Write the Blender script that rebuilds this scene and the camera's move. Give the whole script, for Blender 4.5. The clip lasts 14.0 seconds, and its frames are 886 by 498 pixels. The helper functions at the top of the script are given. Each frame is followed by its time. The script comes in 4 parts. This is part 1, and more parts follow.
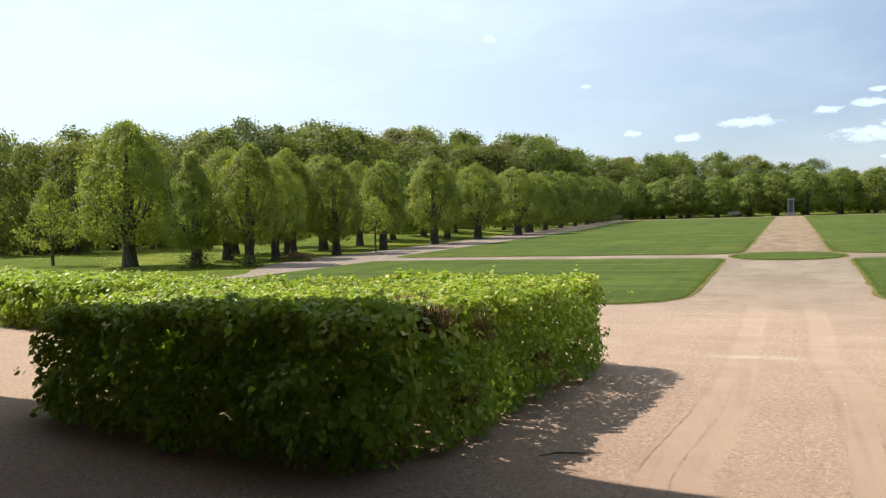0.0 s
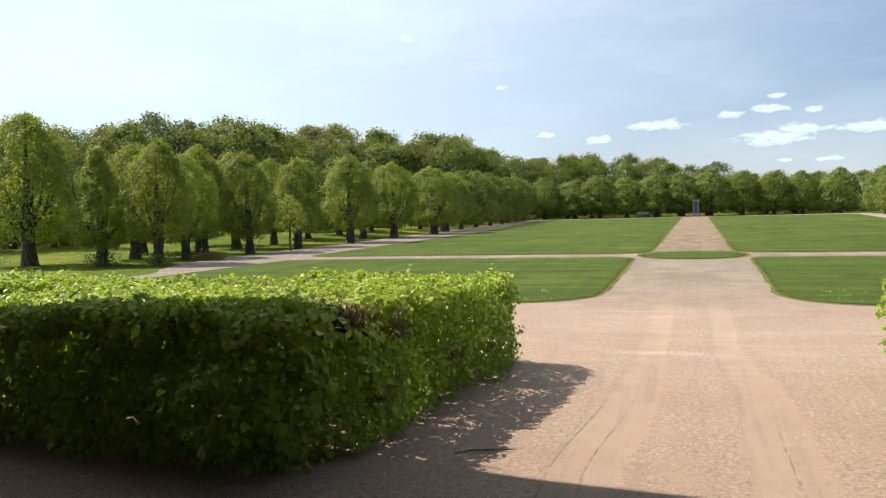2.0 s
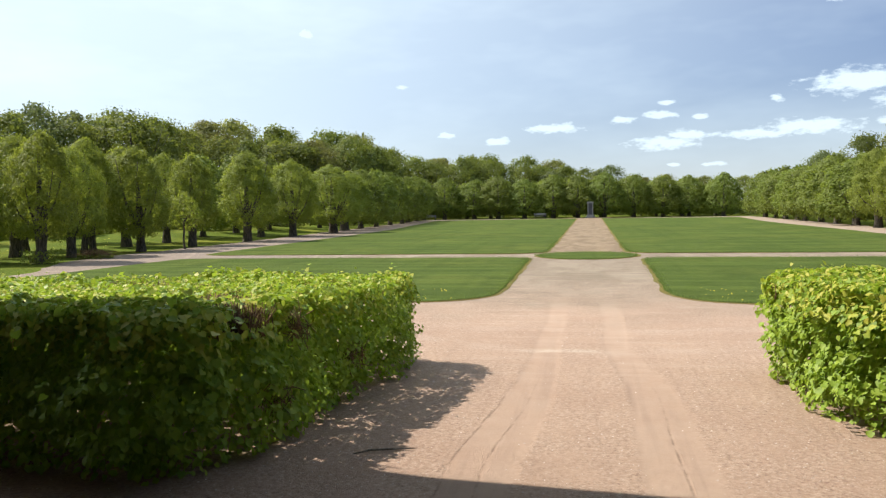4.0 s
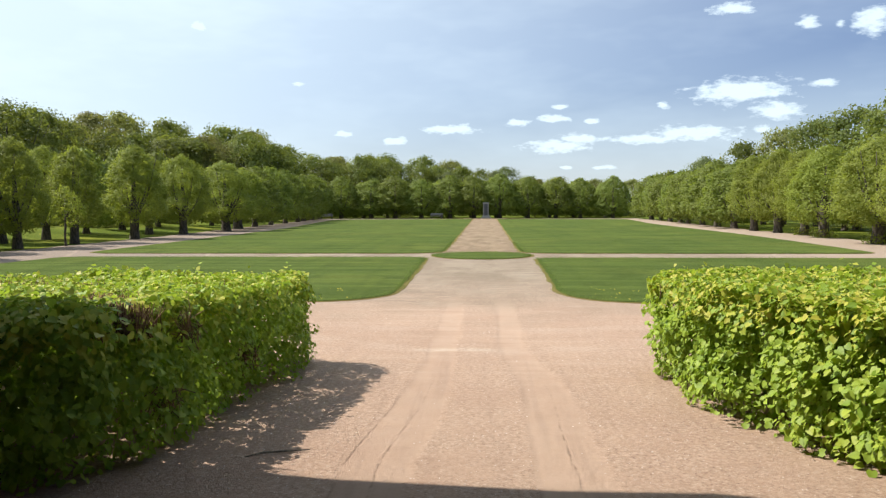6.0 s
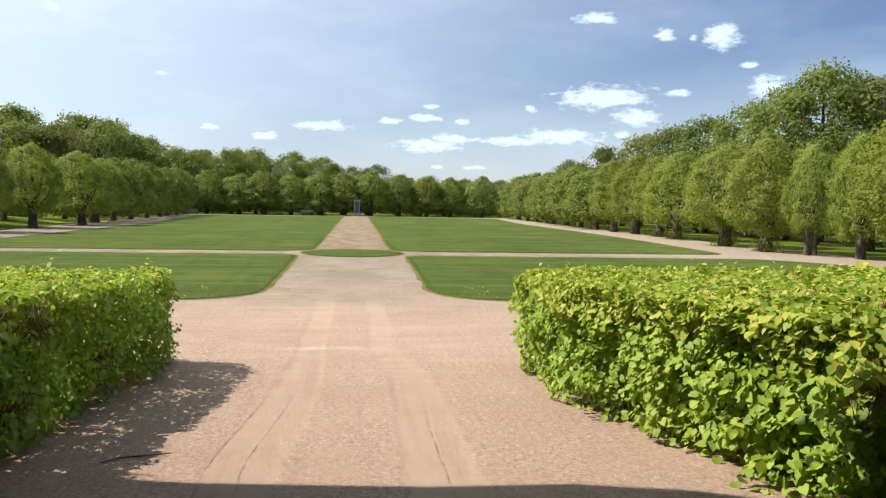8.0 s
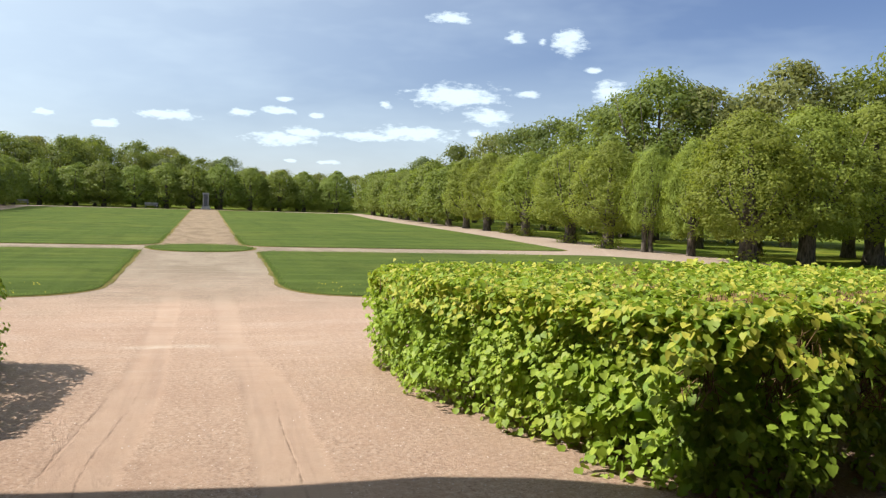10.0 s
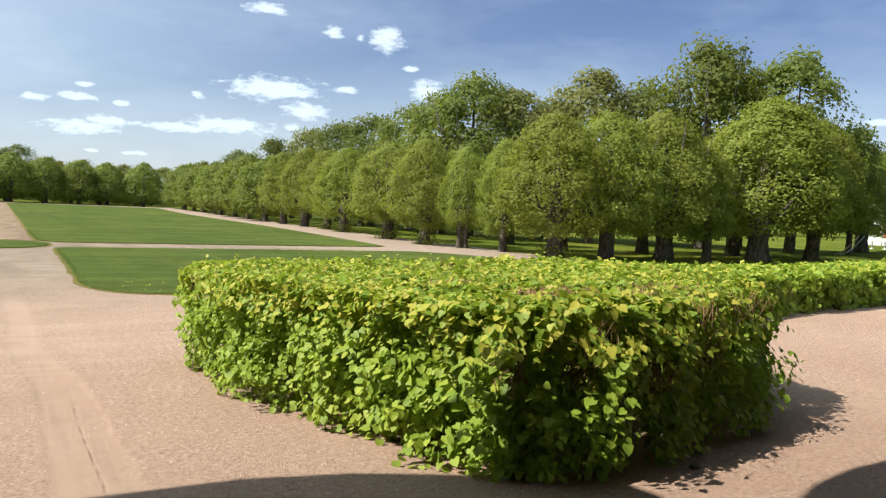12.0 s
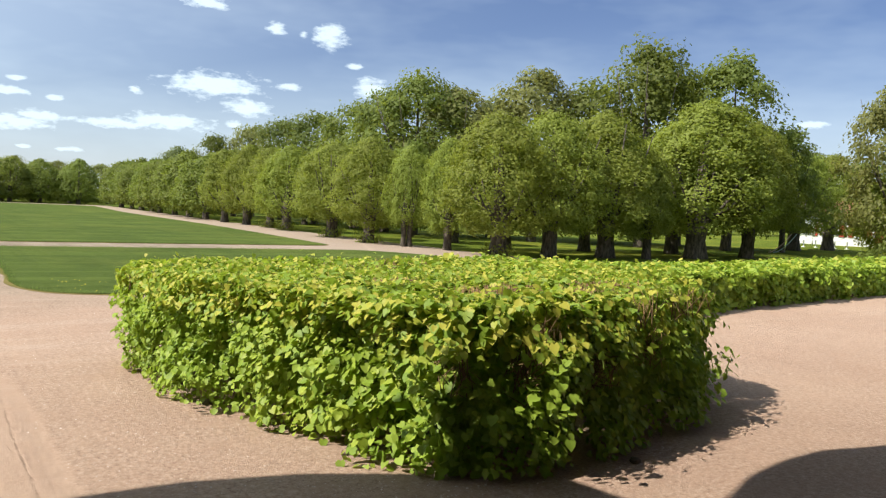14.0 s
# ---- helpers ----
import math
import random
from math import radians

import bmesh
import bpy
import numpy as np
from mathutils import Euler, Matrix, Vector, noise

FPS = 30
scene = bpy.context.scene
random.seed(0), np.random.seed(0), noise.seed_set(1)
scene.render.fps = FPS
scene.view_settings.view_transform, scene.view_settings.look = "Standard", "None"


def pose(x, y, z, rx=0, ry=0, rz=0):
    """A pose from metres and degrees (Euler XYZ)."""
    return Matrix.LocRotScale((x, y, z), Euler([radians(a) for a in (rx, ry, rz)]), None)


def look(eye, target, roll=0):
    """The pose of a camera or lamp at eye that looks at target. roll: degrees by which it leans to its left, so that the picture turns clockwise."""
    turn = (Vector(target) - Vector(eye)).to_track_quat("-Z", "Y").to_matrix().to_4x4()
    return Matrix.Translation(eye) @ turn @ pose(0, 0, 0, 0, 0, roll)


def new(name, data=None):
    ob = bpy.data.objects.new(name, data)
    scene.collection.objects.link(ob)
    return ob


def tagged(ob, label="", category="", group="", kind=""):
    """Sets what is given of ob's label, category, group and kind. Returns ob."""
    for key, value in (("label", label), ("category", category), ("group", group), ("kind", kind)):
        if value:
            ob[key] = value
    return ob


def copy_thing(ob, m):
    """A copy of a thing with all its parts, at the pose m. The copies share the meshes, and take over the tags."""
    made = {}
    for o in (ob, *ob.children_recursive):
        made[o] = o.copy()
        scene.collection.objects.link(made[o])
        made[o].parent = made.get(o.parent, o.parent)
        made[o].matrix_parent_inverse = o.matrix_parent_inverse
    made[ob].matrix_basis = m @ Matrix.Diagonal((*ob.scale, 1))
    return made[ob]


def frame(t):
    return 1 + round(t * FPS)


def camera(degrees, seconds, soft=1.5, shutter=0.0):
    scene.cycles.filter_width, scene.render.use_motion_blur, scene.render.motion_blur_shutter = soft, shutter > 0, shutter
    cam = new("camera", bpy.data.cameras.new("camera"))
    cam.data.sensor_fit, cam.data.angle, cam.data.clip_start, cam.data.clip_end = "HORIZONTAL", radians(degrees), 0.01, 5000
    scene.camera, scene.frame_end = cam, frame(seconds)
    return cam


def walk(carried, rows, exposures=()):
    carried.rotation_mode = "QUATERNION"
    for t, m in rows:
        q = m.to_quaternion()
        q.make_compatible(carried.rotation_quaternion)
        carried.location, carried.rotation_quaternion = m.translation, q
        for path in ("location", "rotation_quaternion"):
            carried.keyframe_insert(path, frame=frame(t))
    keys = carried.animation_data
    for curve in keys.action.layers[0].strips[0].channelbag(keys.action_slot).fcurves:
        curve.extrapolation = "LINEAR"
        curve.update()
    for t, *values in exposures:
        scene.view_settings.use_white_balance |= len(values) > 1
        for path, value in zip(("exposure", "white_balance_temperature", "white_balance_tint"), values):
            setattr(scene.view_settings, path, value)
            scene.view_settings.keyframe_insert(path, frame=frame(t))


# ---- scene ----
# ---- camera: a tripod pan from one spot ----
cam = camera(56.8, 14.0, soft=1.3)
EYE = 2.3
PAN = [
    (0.0, 22.99, -2.65, 1.96),
    (0.5, 21.74, -2.71, 1.91),
    (1.0, 20.36, -2.80, 1.88),
    (1.5, 18.88, -2.87, 1.72),
    (2.0, 17.14, -2.90, 1.60),
    (2.5, 15.67, -2.94, 1.47),
    (3.0, 13.80, -3.00, 1.27),
    (5.5, 4.94, -3.16, 0.40),
    (6.0, 3.01, -3.19, 0.15),
    (6.5, 0.98, -3.24, -0.11),
    (7.0, -1.56, -3.22, -0.34),
    (7.5, -3.77, -3.24, -0.62),
    (10.0, -16.10, -3.34, -1.82),
    (10.5, -19.09, -3.33, -1.91),
    (11.0, -22.64, -3.28, -2.11),
    (11.5, -25.95, -3.24, -2.36),
    (12.0, -28.75, -3.15, -2.51),
    (12.5, -30.61, -3.12, -2.58),
    (13.0, -31.87, -3.09, -2.67),
    (13.5, -32.53, -3.07, -2.66),
    (14.0, -32.64, -3.08, -2.66),
]
walk(cam, [(t, pose(0, 0, EYE, 90 + p, r, y)) for t, y, p, r in PAN],
     exposures=[(0, 0.58, 6500, 10), (14, 0.6, 6500, 10)])

# ---- sky, clouds and sun ----
SUN_TO = Vector((-0.655, 0.150, 0.735)).normalized()
SUN_EL = math.asin(SUN_TO.z)
SUN_AZ = math.atan2(SUN_TO.x, SUN_TO.y)

# azimuth and height over the horizon, half width and half height, all in degrees
CLOUDS = [(-19.3, 11.6, 1.0, .42), (-12.9, 8.05, .75, .24), (-9.9, 4.8, .87, .3), (-6.3, 4.3, 1.19, .36), (-2.4, 5.1, 2.6, .42),
          (2.1, 5.55, 1.03, .32), (4.7, 5.8, 1.2, .36), (5.0, 6.55, .65, .2), (7.2, 5.55, .63, .2),
          (4.9, 3.9, 2.9, .6), (6.3, 4.4, 1.7, .45), (10.9, 4.3, 3.2, .42), (13.9, 4.6, 3.4, .66), (5.5, 2.43, .47, .16), (8.1, 2.42, 1.1, .24),
          (16.8, 7.2, 3.5, .95), (19.0, 5.9, 1.8, .68), (18.2, 4.74, .67, .4), (11.9, 6.5, .55, .3), (21.7, 7.5, .87, .32),
          (24.4, 11.0, 1.2, .9), (22.6, 10.95, .36, .28), (20.7, 11.2, .67, .47), (16.3, 12.4, 1.7, .45), (26.2, 9.1, .63, .24),
          (27.3, 7.65, 1.4, .75), (56.6, 6.15, 1.0, .32)]


def build_world():
    w = bpy.data.worlds.new("sky")
    scene.world = w
    w.use_nodes = True
    nt = w.node_tree
    nt.nodes.clear()
    N, L = nt.nodes.new, nt.links.new
    out, bg = N("ShaderNodeOutputWorld"), N("ShaderNodeBackground")
    sky = N("ShaderNodeTexSky")
    sky.sky_type, sky.sun_disc = "NISHITA", False
    sky.sun_elevation, sky.sun_rotation = SUN_EL, SUN_AZ
    sky.air_density, sky.dust_density, sky.ozone_density, sky.altitude = 1.0, .6, 5.0, 50
    tc, sep = N("ShaderNodeTexCoord"), N("ShaderNodeSeparateXYZ")
    L(tc.outputs["Generated"], sep.inputs[0])

    def m(op, a, b=None, c=None):
        n = N("ShaderNodeMath")
        n.operation = op
        for i, v in enumerate((a, b, c)):
            if v is None:
                continue
            if isinstance(v, (int, float)):
                n.inputs[i].default_value = v
            else:
                L(v, n.inputs[i])
        return n.outputs[0]

    az = m("MULTIPLY", m("ARCTAN2", sep.outputs[0], sep.outputs[1]), 180 / math.pi)
    el = m("MULTIPLY", m("ARCSINE", sep.outputs[2]), 180 / math.pi)
    xy = N("ShaderNodeCombineXYZ")
    L(az, xy.inputs[0]), L(el, xy.inputs[1])

    def noise_at(scale, detail, stretch):
        mp, nz = N("ShaderNodeVectorMath"), N("ShaderNodeTexNoise")
        mp.operation = "MULTIPLY"
        mp.inputs[1].default_value = stretch
        L(xy.outputs[0], mp.inputs[0]), L(mp.outputs[0], nz.inputs["Vector"])
        nz.inputs["Scale"].default_value, nz.inputs["Detail"].default_value = scale, detail
        nz.inputs["Roughness"].default_value = 0.62
        return nz.outputs[0]

    near = None
    for a, e, hw, hh in CLOUDS:
        s, k = N("ShaderNodeVectorMath"), N("ShaderNodeVectorMath")
        s.operation, k.operation = "SUBTRACT", "MULTIPLY"
        s.inputs[1].default_value = (a, e, 0)
        k.inputs[1].default_value = (1 / hw, 1 / hh, 0)
        ln = N("ShaderNodeVectorMath")
        ln.operation = "LENGTH"
        L(xy.outputs[0], s.inputs[0]), L(s.outputs[0], k.inputs[0]), L(k.outputs[0], ln.inputs[0])
        near = ln.outputs["Value"] if near is None else m("MINIMUM", near, ln.outputs["Value"])
    body = m("ADD", m("SUBTRACT", 1.3, near), m("MULTIPLY", m("SUBTRACT", noise_at(1.3, 7, (.7, 1.7, 0)), .5), 2.4))
    mask = N("ShaderNodeMapRange")
    mask.interpolation_type = "SMOOTHSTEP"
    mask.inputs[1].default_value, mask.inputs[2].default_value = 0.05, 1.0
    L(body, mask.inputs[0])
    # thin high veil
    veil = N("ShaderNodeMapRange")
    veil.inputs[1].default_value, veil.inputs[2].default_value = .45, .85
    veil.inputs[3].default_value, veil.inputs[4].default_value = 0.0, .22
    L(noise_at(.12, 4, (.5, 1.6, 0)), veil.inputs[0])
    # the bright haze round the sun
    ds = N("ShaderNodeVectorMath")
    ds.operation = "DOT_PRODUCT"
    L(tc.outputs["Generated"], ds.inputs[0])
    ds.inputs[1].default_value = SUN_TO
    halo = N("ShaderNodeMapRange")
    halo.interpolation_type = "SMOOTHSTEP"
    halo.inputs[1].default_value, halo.inputs[2].default_value = -.15, .80
    halo.inputs[3].default_value, halo.inputs[4].default_value = 0.0, .88
    L(ds.outputs["Value"], halo.inputs[0])
    # pale haze low over the horizon
    haze = N("ShaderNodeMapRange")
    haze.interpolation_type = "SMOOTHSTEP"
    haze.inputs[1].default_value, haze.inputs[2].default_value = 0.0, 13.0
    haze.inputs[3].default_value, haze.inputs[4].default_value = .42, 0.0
    L(el, haze.inputs[0])
    cover = m("MAXIMUM", m("MULTIPLY", mask.outputs[0], .92), m("ADD", veil.outputs[0], m("MAXIMUM", halo.outputs[0], haze.outputs[0])))
    mix = N("ShaderNodeMixRGB")
    air = N("ShaderNodeVectorMath")
    air.operation = "MULTIPLY"
    air.inputs[1].default_value = (1.08, 1.0, 1.10)
    L(sky.outputs[0], air.inputs[0])
    L(cover, mix.inputs[0]), L(air.outputs[0], mix.inputs[1])
    mix.inputs[2].default_value = (9.6, 11.4, 12.5, 1)
    L(mix.outputs[0], bg.inputs[0])
    bg.inputs[1].default_value = 0.066
    L(bg.outputs[0], out.inputs[0])


build_world()
sun = new("sun", bpy.data.lights.new("sun", "SUN"))
sun.data.energy, sun.data.angle, sun.data.color = 5.2, radians(0.55), (1.0, .94, .82)
sun.matrix_world = look(SUN_TO * 60, (0, 0, 0))


# ---- materials ----
class Mat:
    """A small wrapper that builds a node material."""

    def __init__(self, name):
        self.mat = bpy.data.materials.new(name)
        self.mat.use_nodes = True
        self.nt = self.mat.node_tree
        self.bsdf = self.nt.nodes["Principled BSDF"]
        self.out = self.nt.nodes["Material Output"]
        self.coord = self.node("ShaderNodeTexCoord").outputs["Object"]

    def node(self, kind):
        return self.nt.nodes.new(kind)

    def link(self, a, b):
        self.nt.links.new(a, b)

    def put(self, v, socket):
        if isinstance(v, (int, float)):
            socket.default_value = v
        elif isinstance(v, tuple):
            socket.default_value = (*v, 1) if len(v) == 3 and socket.type == "RGBA" else v
        else:
            self.link(v, socket)

    def math(self, op, a, b=0.0, c=0.0):
        n = self.node("ShaderNodeMath")
        n.operation = op
        for i, v in enumerate((a, b, c)):
            self.put(v, n.inputs[i])
        return n.outputs[0]

    def scaled(self, v, by):
        n = self.node("ShaderNodeVectorMath")
        n.operation = "MULTIPLY"
        self.put(v, n.inputs[0])
        n.inputs[1].default_value = by
        return n.outputs[0]

    def noise(self, scale, detail=4, rough=.55, vector=None):
        n = self.node("ShaderNodeTexNoise")
        self.link(self.coord if vector is None else vector, n.inputs["Vector"])
        n.inputs["Scale"].default_value, n.inputs["Detail"].default_value = scale, detail
        n.inputs["Roughness"].default_value = rough
        return n.outputs[0]

    def voronoi(self, scale, out="Distance", vector=None):
        n = self.node("ShaderNodeTexVoronoi")
        self.link(self.coord if vector is None else vector, n.inputs["Vector"])
        n.inputs["Scale"].default_value = scale
        return n.outputs[out]

    def ramp(self, v, lo, hi, a=0.0, b=1.0):
        n = self.node("ShaderNodeMapRange")
        n.interpolation_type = "SMOOTHSTEP"
        for i, x in enumerate((v, lo, hi, a, b)):
            self.put(x, n.inputs[i])
        return n.outputs[0]

    def mix(self, f, a, b, mode="MIX"):
        n = self.node("ShaderNodeMixRGB")
        n.blend_type = mode
        for i, x in enumerate((f, a, b)):
            self.put(x, n.inputs[i])
        return n.outputs[0]

    def bump(self, h, strength, distance, normal=None):
        n = self.node("ShaderNodeBump")
        n.inputs["Strength"].default_value, n.inputs["Distance"].default_value = strength, distance
        self.link(h, n.inputs["Height"])
        if normal is not None:
            self.link(normal, n.inputs["Normal"])
        return n.outputs[0]

    def done(self, color, rough=.8, normal=None, spec=.3):
        self.put(color, self.bsdf.inputs["Base Color"])
        self.put(rough, self.bsdf.inputs["Roughness"])
        self.bsdf.inputs["Specular IOR Level"].default_value = spec
        if normal is not None:
            self.link(normal, self.bsdf.inputs["Normal"])
        return self.mat


def leaf_material(name, dark, light, glow, share, young=None, gloss=.58):
    """Leaves: upper side, paler blades here and there, and light that shines through."""
    M = Mat(name)
    geo, info = M.node("ShaderNodeNewGeometry"), M.node("ShaderNodeObjectInfo")
    rnd = geo.outputs["Random Per Island"]
    col = M.mix(rnd, dark, light)
    patch = M.noise(.9, 3)
    col = M.mix(M.ramp(patch, .35, .7, 0, .45), col, light)
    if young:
        # fresh yellowish leaves in patches; the clipped top is also paled as if sunlit
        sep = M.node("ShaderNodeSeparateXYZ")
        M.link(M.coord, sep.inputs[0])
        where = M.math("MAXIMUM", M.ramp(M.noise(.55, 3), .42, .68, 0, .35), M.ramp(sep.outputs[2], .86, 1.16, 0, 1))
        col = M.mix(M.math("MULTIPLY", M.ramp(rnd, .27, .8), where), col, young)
    tint = M.node("ShaderNodeHueSaturation")
    M.put(col, tint.inputs["Color"])
    M.put(M.ramp(info.outputs["Random"], 0, 1, .490, .508), tint.inputs["Hue"])
    M.put(M.ramp(info.outputs["Random"], 0, 1, .85, 1.15), tint.inputs["Value"])
    M.done(tint.outputs[0], gloss, None, .22)
    tr, mx = M.node("ShaderNodeBsdfTranslucent"), M.node("ShaderNodeMixShader")
    M.put(M.mix(rnd, glow, tuple(x * 1.35 for x in glow)), tr.inputs[0])
    mx.inputs[0].default_value = share
    M.link(M.bsdf.outputs[0], mx.inputs[1]), M.link(tr.outputs[0], mx.inputs[2])
    M.link(mx.outputs[0], M.out.inputs[0])
    return M.mat


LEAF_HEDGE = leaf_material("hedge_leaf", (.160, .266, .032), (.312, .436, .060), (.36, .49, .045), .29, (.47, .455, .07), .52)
LEAF_LINDEN = leaf_material("linden_leaf", (.152, .190, .032), (.208, .243, .043), (.315, .362, .043), .38)
# the same linden leaf, darkened for the shaded side of the far rows
LEAF_ROW_SHADED = leaf_material("row_leaf_shaded", (.116, .152, .029), (.164, .20, .038), (.235, .29, .038), .36)
LEAF_WOOD = leaf_material("wood_leaf", (.092, .118, .024), (.13, .162, .034), (.225, .26, .035), .40)
LEAF_DARK = leaf_material("dark_leaf", (.06, .085, .018), (.11, .14, .028), (.20, .22, .03), .40)
LEAF_GREY = leaf_material("grey_leaf", (.085, .115, .04), (.15, .18, .07), (.20, .23, .06), .35)
LEAF_PALE = leaf_material("pale_leaf", (.13, .15, .045), (.19, .205, .065), (.30, .32, .06), .4)
LEAF_RUST = leaf_material("rusty_leaf", (.115, .125, .038), (.185, .19, .06), (.27, .27, .06), .4)


def bark_material(name, a, b):
    M = Mat(name)
    v = M.scaled(M.coord, (1, 1, .22))
    ridge = M.noise(14, 6, .65, v)
    col = M.mix(M.ramp(ridge, .35, .68), a, b)
    col = M.mix(M.ramp(M.noise(2.2, 3), .55, .75, 0, .35), col, (.10, .12, .06))
    return M.done(col, .9, M.bump(ridge, .9, .04))


BARK = bark_material("bark", (.045, .037, .03), (.165, .138, .112))
BARK_PALE = bark_material("pale_bark", (.12, .10, .085), (.30, .27, .23))
TWIG = bark_material("twig_bark", (.13, .075, .035), (.31, .20, .10))


def gravel_material():
    M = Mat("red_gravel")
    sep = M.node("ShaderNodeSeparateXYZ")
    M.link(M.coord, sep.inputs[0])
    X, Y = sep.outputs[0], sep.outputs[1]
    wob = M.math("MULTIPLY", M.math("SUBTRACT", M.noise(.35, 3), .5), .6)
    col = M.mix(M.ramp(M.noise(.22, 6, .65), .34, .66), (.385, .252, .184), (.452, .312, .232))
    col = M.mix(M.ramp(M.noise(1.3, 6, .7), .45, .7, 0, .35), col, (.33, .215, .16))
    # greyer past the hedges, browner on the long walk
    grey = M.ramp(M.math("ADD", Y, M.math("MULTIPLY", M.noise(.5, 5), 9)), 19.5, 26)
    stain = M.ramp(M.noise(1.0, 6, .7, M.scaled(M.coord, (.55, .22, 1))), .4, .62)
    col = M.mix(grey, col, M.mix(stain, (.185, .148, .108), (.265, .218, .166)))
    walk_brown = M.math("MULTIPLY", M.ramp(Y, 36.5, 38.5), M.ramp(M.math("ABSOLUTE", X), 4, 8, 1, 0))
    # side walks; the west one has tree shade darkened into its colour
    col = M.mix(M.math("MULTIPLY", M.ramp(Y, 24, 30), M.ramp(M.math("ABSOLUTE", X), 9, 16)), col, M.mix(M.ramp(X, -6, 6), (.205, .165, .14), (.30, .235, .19)))
    col = M.mix(walk_brown, col, M.mix(M.ramp(M.noise(1.0, 6, .7, M.scaled(M.coord, (1.1, .35, 1))), .36, .62), (.14, .098, .058), (.235, .175, .110)))
    near = M.ramp(Y, 20, 27, 1, 0)
    # fine streaks drawn across by the rake, and broader ones along the wheel ways
    cross = M.noise(1.0, 6, .7, M.scaled(M.coord, (.28, 4.5, 1)))
    fade = M.math("MULTIPLY", M.ramp(Y, 9.0, 12.0), M.ramp(Y, 24, 34, 1, .35))
    col = M.mix(M.math("MULTIPLY", M.ramp(cross, .52, .66, 0, .5), fade), col, (.49, .38, .30))
    col = M.mix(M.math("MULTIPLY", M.ramp(cross, .46, .34, 0, .45), fade), col, (.27, .178, .135))
    lane = M.noise(1.0, 6, .65, M.scaled(M.coord, (4.0, .16, 1)))
    along = M.math("MULTIPLY", M.ramp(Y, 11, 15, 1, .15), M.ramp(M.math("ABSOLUTE", M.math("ADD", X, .1)), 1.6, 3.4, 1, .25))
    col = M.mix(M.math("MULTIPLY", M.ramp(lane, .5, .66, 0, .5), along), col, (.29, .19, .145))
    # two smooth wheel tracks that run together towards the far walk
    xw = M.math("ADD", X, M.math("MULTIPLY", wob, .25))
    fray = M.math("MULTIPLY", M.math("SUBTRACT", M.noise(3.0, 5, .7), .5), .20)
    lo = M.math("SUBTRACT", xw, M.ramp(Y, 6.5, 10.5, -.97, -.70))
    ro = M.math("SUBTRACT", xw, M.ramp(Y, 9.5, 13.5, .74, .40))
    wide = M.ramp(Y, 8, 13, .31, .20)
    left = M.ramp(M.math("SUBTRACT", M.math("ADD", M.math("ABSOLUTE", lo), fray), wide), -.06, .06, 1, 0)
    right = M.ramp(M.math("SUBTRACT", M.math("ADD", M.math("ABSOLUTE", ro), fray), wide), -.06, .06, 1, 0)
    track = M.math("MULTIPLY", M.math("MAXIMUM", left, right), M.ramp(Y, 18.0, 20.5, 1, 0))
    # worn lanes that bend off to both sides
    for reach, curve, strength in ((12.6, .15, .4), (14.8, .06, .35)):
        bend = M.math("SUBTRACT", Y, M.math("ADD", reach, M.math("MULTIPLY", M.math("MULTIPLY", X, X), curve)))
        worn = M.math("MULTIPLY", M.ramp(M.math("ABSOLUTE", M.math("ADD", bend, wob)), .1, .5, 1, 0), M.ramp(M.noise(.8, 5), .38, .6))
        col = M.mix(M.math("MULTIPLY", worn, strength), col, (.49, .38, .31))
    # the pale scraped bar across the way
    bar = M.math("MULTIPLY", M.ramp(M.math("ABSOLUTE", M.math("SUBTRACT", M.math("ADD", Y, M.math("MULTIPLY", wob, 1.4)), 12.75)), .04, .26, 1, 0),
                 M.ramp(M.math("ABSOLUTE", M.math("ADD", X, .5)), .35, .95, 1, 0))
    col = M.mix(M.math("MULTIPLY", bar, M.ramp(M.noise(2.6, 5, .7), .36, .55, .25, .85)), col, (.56, .46, .375))
    # single stones, hardly any where wheels have pressed the surface smooth
    rand = M.voronoi(60, "Color")
    hs = M.node("ShaderNodeSeparateXYZ")
    M.link(rand, hs.inputs[0])
    patchy = M.ramp(M.noise(1.2, 5, .7), .3, .65, .45, 1)
    loose = M.math("MULTIPLY", M.math("MULTIPLY", M.math("SUBTRACT", 1.0, M.math("MULTIPLY", track, .82)), patchy), M.ramp(near, 0, 1, .3, 1))
    col = M.mix(M.math("MULTIPLY", M.ramp(hs.outputs[0], .40, .9, 0, .75), loose), col, M.mix(hs.outputs[1], (.18, .112, .082), (.59, .45, .36)))
    col = M.mix(M.math("MULTIPLY", M.ramp(M.noise(26, 6, .85), .42, .60, 0, .8), loose), col, M.mix(M.ramp(M.noise(17, 4, .7), .4, .6), (.225, .142, .105), (.54, .41, .32)))
    col = M.mix(M.math("MULTIPLY", track, M.math("MULTIPLY", M.ramp(M.noise(1.0, 6, .7), .34, .62, .25, .85), M.ramp(Y, 12.0, 13.5, .58, .62))), col, (.462, .338, .262))
    # thin dark ruts in and beside the tracks
    rut = None
    for line in (M.math("SUBTRACT", lo, .02), M.math("ADD", lo, .29), M.math("SUBTRACT", ro, .04)):
        one = M.ramp(M.math("ABSOLUTE", M.math("ADD", line, M.math("MULTIPLY", fray, .15))), .002, .022, 1, 0)
        rut = one if rut is None else M.math("MAXIMUM", rut, one)
    rut = M.math("MULTIPLY", M.math("MULTIPLY", rut, M.ramp(Y, 8.0, 11.5, .42, 0)), M.ramp(M.noise(2.6, 6, .8), .42, .6))
    col = M.mix(rut, col, (.17, .105, .08))
    n = M.bump(M.noise(60, 4, .75), .9, .022)
